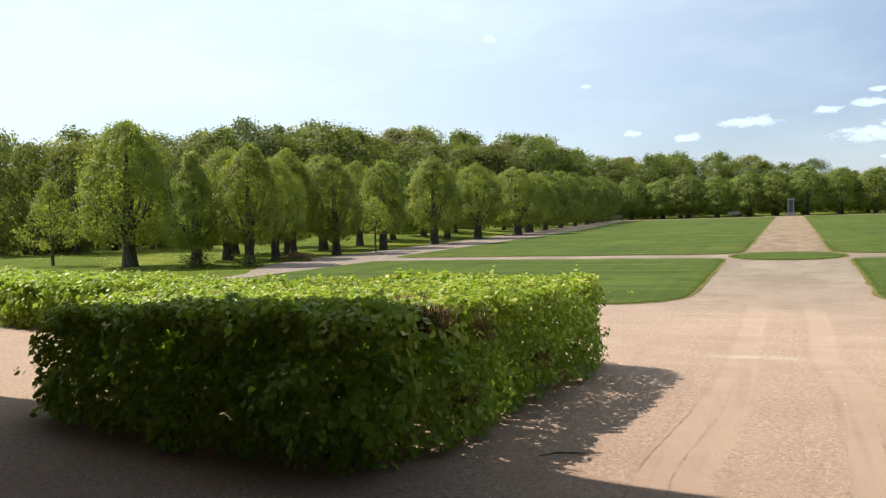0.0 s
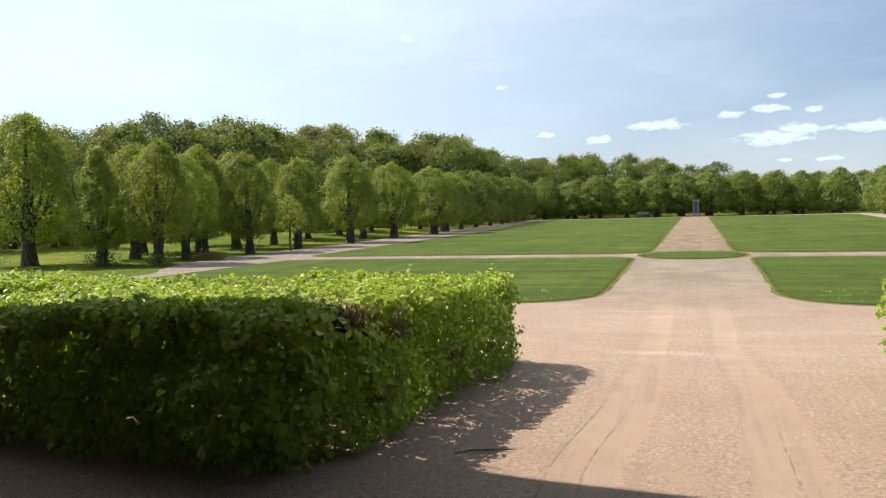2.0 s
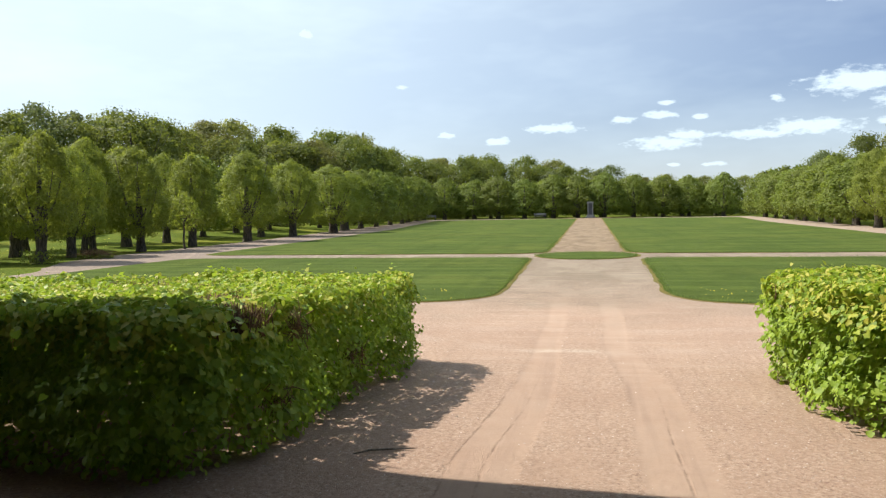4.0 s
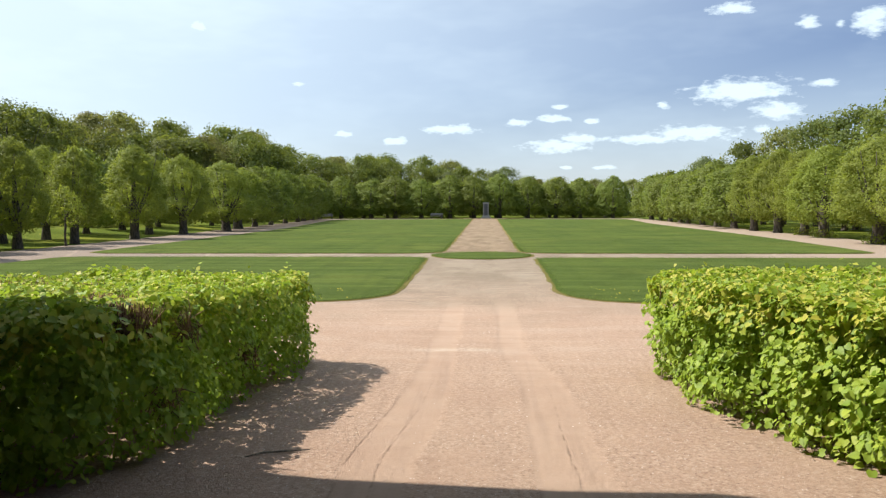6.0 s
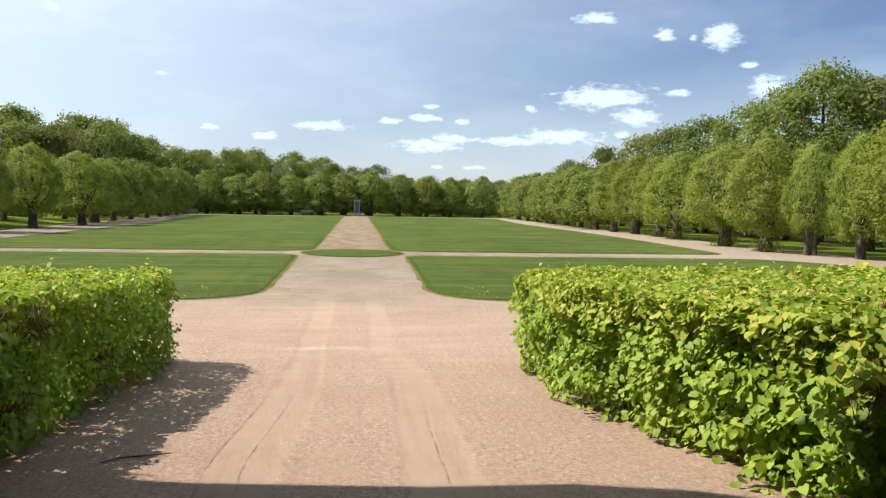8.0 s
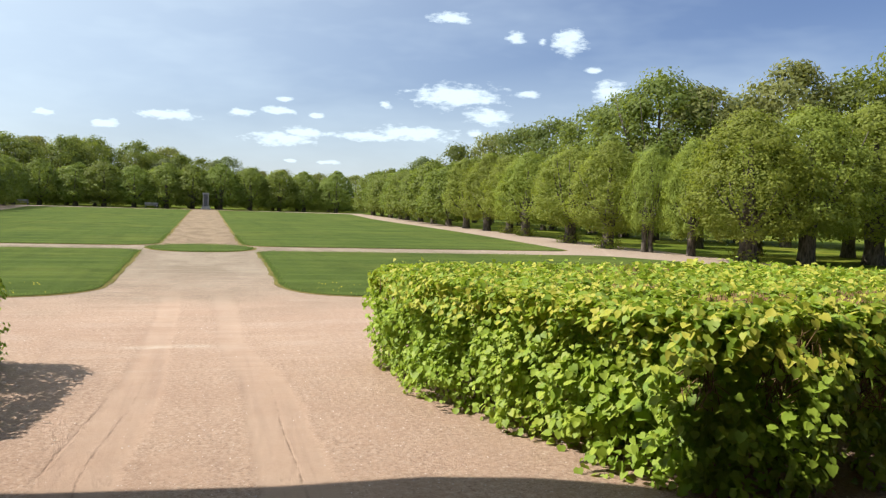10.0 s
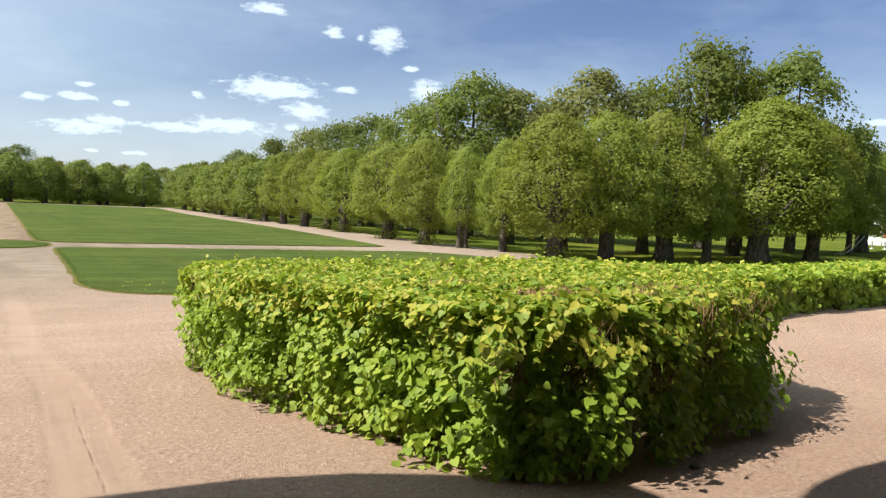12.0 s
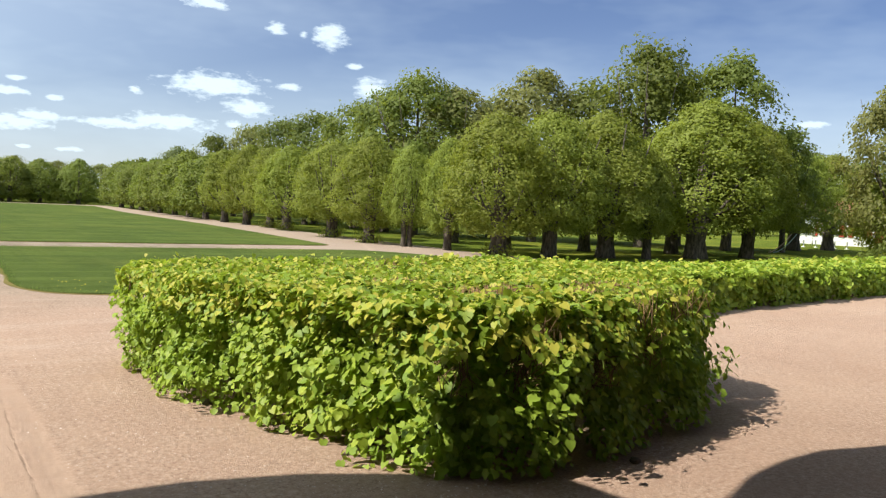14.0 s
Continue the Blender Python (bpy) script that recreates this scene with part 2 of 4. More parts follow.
    n = M.bump(M.noise(8, 6, .75), .5, .05, n)
    n = M.bump(M.math("MULTIPLY", M.math("ADD", rut, M.math("MULTIPLY", track, .5)), -1.0), .6, .03, n)
    return M.done(col, .92, n, .2)


def grass_material(name, a, b, dry, stripes):
    M = Mat(name)
    x = M.node("ShaderNodeSeparateXYZ")
    M.link(M.coord, x.inputs[0])
    fine = M.noise(38, 4, .7)
    col = M.mix(M.ramp(fine, .3, .7), a, b)
    col = M.mix(M.ramp(M.noise(.16, 5, .6), .42, .68, 0, .55), col, dry)
    col = M.mix(M.ramp(M.noise(2.4, 5, .7), .5, .75, 0, .4), col, tuple(v * .62 for v in a))
    col = M.mix(M.ramp(M.noise(.55, 6, .7), .46, .66, 0, .5), col, tuple(v * .72 for v in a))
    col = M.mix(M.ramp(M.noise(14, 5, .8), .5, .72, 0, .35), col, tuple(v * 1.1 for v in dry))
    if stripes:
        w = M.noise(1.0, 3, .5, M.scaled(M.coord, (.03, 1.1, 1)))
        col = M.mix(M.ramp(w, .46, .62, 0, .30), col, tuple(v * 1.45 for v in b))
        w = M.noise(1.0, 3, .5, M.scaled(M.coord, (1.2, .04, 1)))
        col = M.mix(M.ramp(w, .5, .64, 0, .18), col, tuple(v * .7 for v in a))
    n = M.bump(fine, .8, .04)
    n = M.bump(M.noise(6, 4), .4, .06, n)
    return M.done(col, .95, n, .05)


GRAVEL = gravel_material()
LAWN = grass_material("mown_lawn", (.044, .071, .016), (.086, .116, .025), (.122, .138, .031), True)
TURF_EDGE = grass_material("dry_turf_edge", (.13, .115, .03), (.22, .175, .06), (.25, .19, .10), False)
MEADOW = grass_material("meadow", (.058, .088, .012), (.118, .155, .02), (.22, .215, .03), False)
BLADE = leaf_material("grass_blade", (.06, .11, .02), (.14, .20, .04), (.14, .2, .03), .3)


def plain(name, a, b, scale=3.0, rough=.7, bump=.3, spec=.3):
    M = Mat(name)
    n = M.noise(scale, 6, .65)
    col = M.mix(M.ramp(n, .3, .7), a, b)
    col = M.mix(M.ramp(M.noise(scale * 9, 4, .7), .45, .75, 0, .3), col, tuple(v * .7 for v in a))
    return M.done(col, rough, M.bump(n, bump, .02), spec)


STONE = plain("grey_stone", (.20, .20, .20), (.32, .32, .31), 2.5)
STONE_DARK = plain("dark_panel", (.06, .065, .08), (.11, .115, .13), 4)
SOIL = plain("soil", (.07, .05, .035), (.13, .095, .07), 3, .95, .8)
PLASTER = plain("white_plaster", (.72, .71, .68), (.82, .81, .78), 1.5, .8)
RED_PAINT = plain("red_paint", (.42, .06, .045), (.52, .09, .06), 2, .55)
ROOF_RED = plain("roof_tile", (.26, .10, .07), (.36, .16, .11), 4, .8)
BLUE_PAINT = plain("pale_blue_paint", (.45, .60, .72), (.55, .68, .78), 2, .4)
PINK_PAINT = plain("pale_pink_paint", (.70, .50, .45), (.78, .58, .52), 2, .4)
WHITE_PAINT = plain("white_paint", (.74, .74, .72), (.83, .83, .8), 2, .45)
DARK_GLASS = plain("dark_glass", (.02, .025, .03), (.035, .04, .045), 2, .08, 0, .6)
# kept dark so the unseen wings throw little light into the shade
UNSEEN_WALL_DARK = plain("unseen_wall_dark", (.17, .14, .115), (.24, .20, .17), 1.2, .85)


# ---- mesh helpers ----
def mesh_from(name, verts, faces, material, smooth=False):
    me = bpy.data.meshes.new(name)
    me.from_pydata([tuple(v) for v in verts], [], [tuple(f) for f in faces])
    me.materials.append(material)
    if smooth:
        me.polygons.foreach_set("use_smooth", [True] * len(me.polygons))
    me.update()
    return me


def mesh_arrays(name, verts, tris, material):
    """Fast triangle mesh from numpy arrays."""
    me = bpy.data.meshes.new(name)
    me.vertices.add(len(verts))
    me.vertices.foreach_set("co", np.asarray(verts, dtype=np.float32).ravel())
    n = len(tris)
    me.loops.add(n * 3)
    me.loops.foreach_set("vertex_index", np.asarray(tris, dtype=np.int32).ravel())
    me.polygons.add(n)
    me.polygons.foreach_set("loop_start", np.arange(0, n * 3, 3, dtype=np.int32))
    me.materials.append(material)
    me.update(calc_edges=True)
    return me


def part(name, data, material, parent, label="", kind=""):
    """Links a bmesh or a finished mesh as one object under a thing or part."""
    if isinstance(data, bmesh.types.BMesh):
        me = bpy.data.meshes.new(name)
        data.to_mesh(me)
        data.free()
        me.materials.append(material)
    else:
        me = data
    ob = new(name, me)
    ob.parent = parent
    return tagged(ob, label=label, kind=kind)


def box(bm, x0, x1, y0, y1, z0, z1, bevel=0.0):
    b = bmesh.new()
    bmesh.ops.create_cube(b, size=1)
    bmesh.ops.scale(b, vec=(x1 - x0, y1 - y0, z1 - z0), verts=b.verts)
    bmesh.ops.translate(b, vec=((x0 + x1) / 2, (y0 + y1) / 2, (z0 + z1) / 2), verts=b.verts)
    if bevel:
        bmesh.ops.bevel(b, geom=b.edges[:], offset=bevel, segments=2, affect="EDGES")
    me = bpy.data.meshes.new("tmp")
    b.to_mesh(me)
    b.free()
    bm.from_mesh(me)
    bpy.data.meshes.remove(me)
    return bm


def tube(bm, pts, radii, seg=8, lump=0.0, rng=random):
    """A tapered, slightly uneven limb along pts."""
    rings = []
    pts = [Vector(p) for p in pts]
    for i, p in enumerate(pts):
        d = (pts[min(i + 1, len(pts) - 1)] - pts[max(i - 1, 0)]).normalized()
        side = d.orthogonal().normalized()
        other = d.cross(side)
        ring = []
        for k in range(seg):
            a = 2 * math.pi * k / seg
            r = radii[i] * (1 + lump * rng.uniform(-1, 1))
            ring.append(bm.verts.new(p + side * math.cos(a) * r + other * math.sin(a) * r))
        rings.append(ring)
    for a, b in zip(rings, rings[1:]):
        for k in range(seg):
            bm.faces.new((a[k], a[(k + 1) % seg], b[(k + 1) % seg], b[k])).smooth = True
    for ring, flip in ((rings[0], True), (rings[-1], False)):
        bm.faces.new(ring[::-1] if flip else ring)
    return bm


# outline of a blade, along and across, with its bend
DIAMOND = np.array([(0, 0, 0), (.45, .42, .06), (1, 0, -.05), (.45, -.42, .06)])
DIAMOND_T = np.array([(0, 1, 2), (0, 2, 3)])
SLIVER = np.array([(0, .40, 0), (.1, -.48, 0), (1, .05, -.05)])
SLIVER_T = np.array([(0, 1, 2)])
HEART = np.array([(.10, 0, 0), (-.05, .26, .03), (.28, .50, .07), (.68, .34, .03), (1.05, 0, -.10),
                  (.68, -.34, .03), (.28, -.50, .07), (-.05, -.26, .03)])
HEART_T = np.array([(0, 1, 2), (0, 2, 3), (0, 3, 4), (0, 4, 5), (0, 5, 6), (0, 6, 7)])


def blades(name, at, facing, size, material, outline=DIAMOND, tris=DIAMOND_T, rng=None, droop=.6, loose=.55):
    """One mesh of leaves: at (n,3), facing (n,3) outward directions, size (n,)."""
    n = len(at)
    nor = facing + rng.normal(0, loose, (n, 3))
    nor /= np.linalg.norm(nor, axis=1, keepdims=True) + 1e-9
    along = rng.normal(0, 1, (n, 3))
    along[:, 2] -= droop * 1.6
    along -= nor * np.sum(along * nor, axis=1, keepdims=True)
    along /= np.linalg.norm(along, axis=1, keepdims=True) + 1e-9
    across = np.cross(nor, along)
    s = size[:, None, None]
    o = outline[None]
    v = at[:, None, :] + s * (o[..., 0:1] * along[:, None, :] + o[..., 1:2] * across[:, None, :] + o[..., 2:3] * nor[:, None, :])
    k = len(outline)
    t = (tris[None] + (np.arange(n) * k)[:, None, None]).reshape(-1, 3)
    return mesh_arrays(name, v.reshape(-1, 3), t, material)


# ---- ground, gravel and lawns ----
def ground_height(x, y):
    """Flat between the avenues, with low swells outside."""
    out = max(0.0, abs(x) - 27) / 12
    out = min(1.0, out)
    bank = 0.9 * min(1.0, max(0.0, (-x - 30) / 25)) * min(1.0, max(0.0, (y - 45) / 25))
    hummock = 1.1 * max(0.0, noise.noise((x * .13 + 2.0, y * .10, 5.3)) + .12) * min(1.0, max(0.0, (-x - 27) / 5)) * min(1.0, max(0.0, (y - 36) / 8))
    return -0.04 + out * (0.35 * noise.noise((x * .06, y * .06, 3.1)) + bank) + hummock


def build_ground():
    axis_x = [-3000, -1500, -700, -350, -200, -140] + [x for x in np.arange(-110, 111, 4.0)] + [140, 200, 350, 700, 1500, 3000]
    axis_y = [-3000, -1200, -400, -150, -60] + [y for y in np.arange(-30, 171, 4.0)] + [200, 260, 380, 700, 1500, 3000]
    verts = [(x, y, ground_height(x, y)) for y in axis_y for x in axis_x]
    w = len(axis_x)
    faces = [(j * w + i, j * w + i + 1, (j + 1) * w + i + 1, (j + 1) * w + i)
             for j in range(len(axis_y) - 1) for i in range(w - 1)]
    ob = new("ground", mesh_from("ground", verts, faces, MEADOW, True))
    tagged(ob, "rough sunlit meadow grass under and beyond the trees", "ground", kind="structure")


def wobble(p, amount, scale=.8):
    n = noise.noise_vector((p[0] * scale, p[1] * scale, 1.7))
    return (p[0] + n.x * amount, p[1] + n.y * amount)


def rounded(corners, step=.35):
    """Outline of a polygon whose corners (x, y, radius) are rounded, resampled and slightly uneven."""
    pts, n = [], len(corners)
    for i in range(n):
        p, q, r = (Vector(corners[(i + k - 1) % n][:2]) for k in range(3))
        rad = corners[i][2]
        a, b = (p - q).normalized(), (r - q).normalized()
        if rad <= 0:
            pts.append(q)
            continue
        s, e = q + a * rad, q + b * rad
        for k in range(9):
            t = k / 8
            pts.append(s * (1 - t) ** 2 + q * 2 * t * (1 - t) + e * t * t)
    dense = []
    for i, p in enumerate(pts):
        q = pts[(i + 1) % len(pts)]
        m = max(1, int((q - p).length / step))
        dense += [p + (q - p) * (k / m) for k in range(m)]
    return dense


def slab(name, outline, z0, z1, material, uneven=.05):
    bm = bmesh.new()
    o = [wobble(p, uneven) for p in outline]
    o = [wobble(p, uneven * .5, 4.0) for p in o]
    top = [bm.verts.new((x, y, z1)) for x, y in o]
    low = [bm.verts.new((x, y, z0)) for x, y in o]
    bm.faces.new(top)
    for i in range(len(o)):
        j = (i + 1) % len(o)
        bm.faces.new((low[i], low[j], top[j], top[i]))
    bmesh.ops.triangulate(bm, faces=bm.faces[:])
    bmesh.ops.recalc_face_normals(bm, faces=bm.faces[:])
    me = bpy.data.meshes.new(name)
    bm.to_mesh(me)
    bm.free()
    me.materials.append(material)
    return new(name, me)


build_ground()
AX = -0.18  # the middle of the central walk
def gravel_sheet():
    """The forecourt and the walks between the avenues, in bands from behind the camera to the closing row."""
    def half(y, stops):
        for (a, va), (b, vb) in zip(stops, stops[1:]):
            if a <= y <= b:
                return va + (vb - va) * (y - a) / (b - a)
        return stops[-1][1]

    left = [(-30, 70), (16.5, 70), (17, 20.4), (24, 20.4), (28, 20.8), (31, 22.4), (33.5, 23.4), (36, 23.5), (60, 23.2), (122, 24.8)]
    right = [(-30, 70), (16.5, 70), (17, 28), (24, 26), (31, 24.2), (36, 23.2), (60, 22.4), (122, 22.4)]
    verts, faces = [], []
    ys = [-30, -10, 0, 8, 14, 16.5] + [float(y) for y in np.arange(17, 122.1, .7)]
    cols = 24
    for y in ys:
        l, r = -half(y, left), half(y, right)
        if y > 17:
            l += .45 * noise.noise((y * .25, 1, 0)) + .2 * noise.noise((y * 1.1, 2, 0))
            r += .45 * noise.noise((y * .25, 5, 0)) + .2 * noise.noise((y * 1.1, 6, 0))
        verts.append((l, y, -.06))
        verts += [(l + (r - l) * k / cols, y, 0.0) for k in range(cols + 1)]
        verts.append((r, y, -.06))
    w = cols + 3
    faces = [(j * w + i, j * w + i + 1, (j + 1) * w + i + 1, (j + 1) * w + i) for j in range(len(ys) - 1) for i in range(w - 1)]
    return new("forecourt_gravel", mesh_from("forecourt_gravel", verts, faces, GRAVEL))


gravel = gravel_sheet()
tagged(gravel, "pinkish crushed gravel forecourt and walks with wheel tracks", "gravel", kind="structure")
monument_pad = slab("terrace_gravel", rounded([(-3.4, 121.3, .5), (3.0, 121.3, .5), (3.0, 127, .5), (-3.4, 127, .5)], .5), -.035, .006, GRAVEL, .05)
tagged(monument_pad, "small gravel terrace round the far stone monument", "gravel", kind="structure")

LAWNS = [
    ([(-2.5, 34.75, 1.3), (-18.4, 34.9, 1.0), (-19.8, 18.9, 2.5), (-2.28, 18.9, 2.6)], "near lawn"),
    ([(2.1, 34.4, 1.3), (1.85, 18.85, 2.6), (20.5, 18.9, 2.5), (20.6, 29.5, 3), (17.6, 34.3, 1.5)], "near lawn"),
    ([(-2.0, 37.5, 2.0), (-1.98, 119.4, .4), (-21.8, 117, 3), (-18.4, 74, 8), (-18.9, 37.4, 1.5)], "far lawn"),
    ([(1.62, 37.5, 2.0), (17.6, 37.4, 1.5), (18.5, 58, 8), (18.0, 90, 8), (19.8, 117, 2), (1.62, 119.4, .4)], "far lawn"),
]
lawn_outlines = []


def lawn(outline, label):
    """A mown lawn on its worn, dry margin."""
    lawn_outlines.append(outline)
    ob = tagged(slab("lawn", outline, -.03, .024, LAWN, .05), label, "lawn", "lawn parterres", "structure")
    mid = sum((Vector(p) for p in outline), Vector((0, 0))) / len(outline)
    wide = []
    for i, p in enumerate(outline):
        d = Vector(outline[(i + 1) % len(outline)]) - Vector(outline[i - 1])
        n = Vector((d.y, -d.x)).normalized()
        if n.dot(Vector(p) - mid) < 0:
            n = -n
        wide.append(Vector(p) + n * (.13 + .09 * noise.noise((p[0] * .9, p[1] * .9, 4.4))))
    rim = slab("turf_rim", wide, -.035, .010, TURF_EDGE, .05)
    rim.parent = ob
    tagged(rim, "dry ochre worn margin of the turf")


for corners, label in LAWNS:
    lawn(rounded(corners), "closely mown green %s with a cut turf edge" % label)
lawn([Vector((AX + 2.12 * math.cos(a), 36.05 + 2.5 * math.sin(a))) for a in np.linspace(0, 2 * math.pi, 60, endpoint=False)],
     "small round lawn island where the walks cross")


def edge_grass():
    """Longer, dryer blades along the turf edges, and a few dandelion leaves."""
    rng = np.random.default_rng(5)
    at, face, size = [], [], []
    for o in lawn_outlines:
        for i, p in enumerate(o):
            if p[1] > 48 or abs(p[0]) > 14:
                continue
            for k in range(26):
                q = p.lerp(o[(i + 1) % len(o)], rng.random())
                at.append((q[0] + rng.normal(0, .09), q[1] + rng.normal(0, .09), .03))
                a = rng.uniform(0, 2 * math.pi)
                face.append((math.cos(a), math.sin(a), .2))
                size.append(rng.uniform(.025, .065))
    strip = np.array([(0, .10, 0), (0, -.10, 0), (1, 0, .25)])
    me = blades("turf_edge_grass", np.array(at), np.array(face), np.array(size), BLADE, strip, np.array([(0, 1, 2)]), rng, -1.6, .2)
    tagged(new("turf_edge_grass", me), "short uneven grass blades along the turf edges", "grass", kind="stuff")


edge_grass()


# ---- clipped hedges ----
def inside(poly, x, y):
    c = False
    for i in range(len(poly)):
        (x0, y0), (x1, y1) = poly[i], poly[i - 1]
        if (y0 > y) != (y1 > y) and x < (x1 - x0) * (y - y0) / (y1 - y0) + x0:
            c = not c
    return c


def lerp_clip(v, a, b, ya, yb):
    t = min(1, max(0, (v - a) / (b - a)))
    return ya + (yb - ya) * t


def hedge(poly, height, seed, label, thick=1.0, gaps=.37, small=.92, worn=(), pockets=()):
    """A clipped linden hedge on the footprint poly (counter-clockwise); height(x, y) is its top."""
    rng = np.random.default_rng(seed)
    at, face, size = [], [], []
    twigs = bmesh.new()

    def density(x, y):
        d = math.hypot(x, y)
        return (950, .081) if d < 12.5 else (900, .098) if d < 18 else (500, .145) if d < 30 else (160, .22)

    def add(x, y, z, n, s):
        young = lerp_clip(y, 6.6, 9.2, 1.04, .76) if math.hypot(x, y) < 12.5 else 1
        at.append((x, y, z)), face.append(n), size.append(s * small * young * rng.uniform(.6, 1.35))

    n = len(poly)
    for i in range(n):
        a, b = Vector(poly[i]), Vector(poly[(i + 1) % n])
        d = b - a
        out = Vector((d.y, -d.x)).normalized()
        length = d.length
        pieces = max(1, int(length / 1.0))
        for k in range(pieces):
            m = a + d * ((k + .5) / pieces)
            if m.y > 11.5 and out.y > .5 and m.length > 14:
                rate = .6  # the side turned away
            else:
                rate = 1.0
            per, s = density(m.x, m.y)
            per *= lerp_clip(m.y, 6.6, 9.2, .95, 1.4) if m.length < 12.5 else 1
            count = int(per * thick * rate * (length / pieces) * height(m.x, m.y))
            fore = 1.0 if out.y < -.3 and m.length < 12.5 else 0.0  # the ends towards the camera slope back
            for _ in range(count):
                t = (k + rng.random()) / pieces
                p = a + d * t
                h = height(p.x, p.y)
                z = h * rng.random() ** .85
                if z < .15 and rng.random() < .15:
                    continue
                bulge = .22 * noise.noise((p.x * 1.2, p.y * 1.2, z * 1.5)) + .20 * noise.noise((p.x * 3.2, p.y * 3.2, z * 3.2))
                hole = noise.noise((p.x * 1.7 + 9, p.y * 1.7, z * 1.7))
                if hole > gaps and rng.random() < .85:
                    continue
                if any(math.dist((p.x, p.y, z), (cx, cy, cz)) < cr * rng.uniform(.6, 1.1) for cx, cy, cz, cr in pockets) and rng.random() < .93:
                    continue
                round_in = .14 * max(0, (z - h + .25) / .25) ** 2 + .03 * max(0, (.3 - z) / .3)
                sprig = .16 * min(1, z / .4) * rng.random() if noise.noise((p.x * 4 + 3, p.y * 4, z * 4)) > .26 else 0
                q = p + out * (bulge * (1 + .35 * fore) + sprig * (1 + 1.1 * fore) - round_in - .24 * fore * z / h - .32 * rng.random() ** 1.6)
                add(q.x, q.y, z + .02, (out.x, out.y, (.62 if m.length < 12.5 else .2) + .35 * fore), s)
    xs, ys = [p[0] for p in poly], [p[1] for p in poly]
    x = min(xs)
    cell = .5
    while x < max(xs):
        y = min(ys)
        while y < max(ys):
            if inside(poly, x + cell / 2, y + cell / 2):
                per, s = density(x, y)
                for _ in range(int(per * (1.2 if math.hypot(x, y) < 12.5 else .95) * cell * cell)):
                    px, py = x + rng.random() * cell, y + rng.random() * cell
                    if not inside(poly, px, py) or (math.hypot(px, py) < 12.5 and not inside(poly, px, py - .22)):
                        continue
                    bare = noise.noise((px * .55 + 4, py * .8, 7.7))
                    for wx, wy, wr in worn:
                        bare = max(bare, .75 - .4 * math.hypot((px - wx) / 1.9, py - wy) / wr)
                    if bare > .24 and rng.random() < .85:
                        continue
                    h = height(px, py) + .08 * noise.noise((px * 1.3, py * 1.3, .4)) + .10 * noise.noise((px * 3.6, py * 3.6, 2))
                    if rng.random() < .02:
                        h += rng.uniform(.03, .13)  # shoots that the shears missed
                    add(px, py, h - .22 * rng.random() ** 1.8, (0, 0, 1), s)
            y += cell
        x += cell
    # leaves deep inside
    inner_at, inner_face = [], []
    tries = int(52000 * thick * (.55 if thick < 1 else 1))
    for _ in range(tries):
        px, py = rng.uniform(max(min(xs), -26), min(max(xs), 26)), rng.uniform(min(ys), 18)
        if inside(poly, px, py) and all(inside(poly, px + u, py + v) for u, v in ((.3, 0), (-.3, 0), (0, .3), (0, -.3))):
            inner_at.append((px, py, height(px, py) * rng.uniform(.08, .92)))
            inner_face.append(rng.normal(0, 1, 3))
    for _ in range(int(4500 * thick)):
        px, py = rng.uniform(max(min(xs), -10), min(max(xs), 9)), rng.uniform(min(ys), 12.5)
        if inside(poly, px, py) and all(inside(poly, px + u, py + v) for u, v in ((.22, 0), (-.22, 0), (0, .22), (0, -.22))):
            inner_at.append((px, py, height(px, py) * rng.uniform(.03, .93)))
            inner_face.append(rng.normal(0, 1, 3))
    # stems and twigs
    i = 0
    while i < 900:
        i += 1
        px, py = rng.uniform(min(xs), max(xs)), rng.uniform(min(ys), max(ys))
        if not inside(poly, px, py):
            continue
        if math.hypot(px, py) > 17 and rng.random() < .6:
            continue
        h = height(px, py)
        lean = rng.normal(0, .10, 2)
        if not all(inside(poly, px + u, py + v) for u in (-.35, .35) for v in (-.35, .35)):
            continue
        tube(twigs, [(px, py, -.03), (px + lean[0], py + lean[1], h * .5), (px + lean[0] * 2.4, py + lean[1] * 2.4, h * .95)],
             [rng.uniform(.012, .03), .012, .004], 4, .1)
        for _ in range(4):
            z = h * rng.uniform(.3, .95)
            e = rng.normal(0, .22, 3)
            bx, by = px + lean[0] * 2 * z / h, py + lean[1] * 2 * z / h
            tube(twigs, [(bx, by, z), (bx + e[0], by + e[1], min(h, z + abs(e[2])))], [.009, .004], 3)
    # cut twig ends over the whole top
    for _ in range(26000):
        px, py = rng.uniform(min(xs), max(xs)), rng.uniform(min(ys), max(ys))
        worn_here = any(math.hypot((px - wx) / 1.9, py - wy) < wr for wx, wy, wr in worn)
        if math.hypot(px, py) < 15 and (worn_here or noise.noise((px * .55 + 4, py * .8, 7.7)) > .12) and inside(poly, px, py):
            h = height(px, py)
            e = rng.normal(0, .10, 2)
            tube(twigs, [(px, py, h - .3), (px + e[0], py + e[1], h + rng.uniform(-.08, .02))], [.008, .004], 3)
    for wx, wy, wr in worn:
        for _ in range(int(1500 * wr)):
            px, py = wx + rng.normal(0, wr * .9), wy + rng.normal(0, wr * .5)
            if inside(poly, px, py):
                h, e = height(px, py), rng.normal(0, .07, 2)
                tube(twigs, [(px, py, h - .32), (px + e[0], py + e[1], h + rng.uniform(-.12, .02))], [.008, .004], 3)
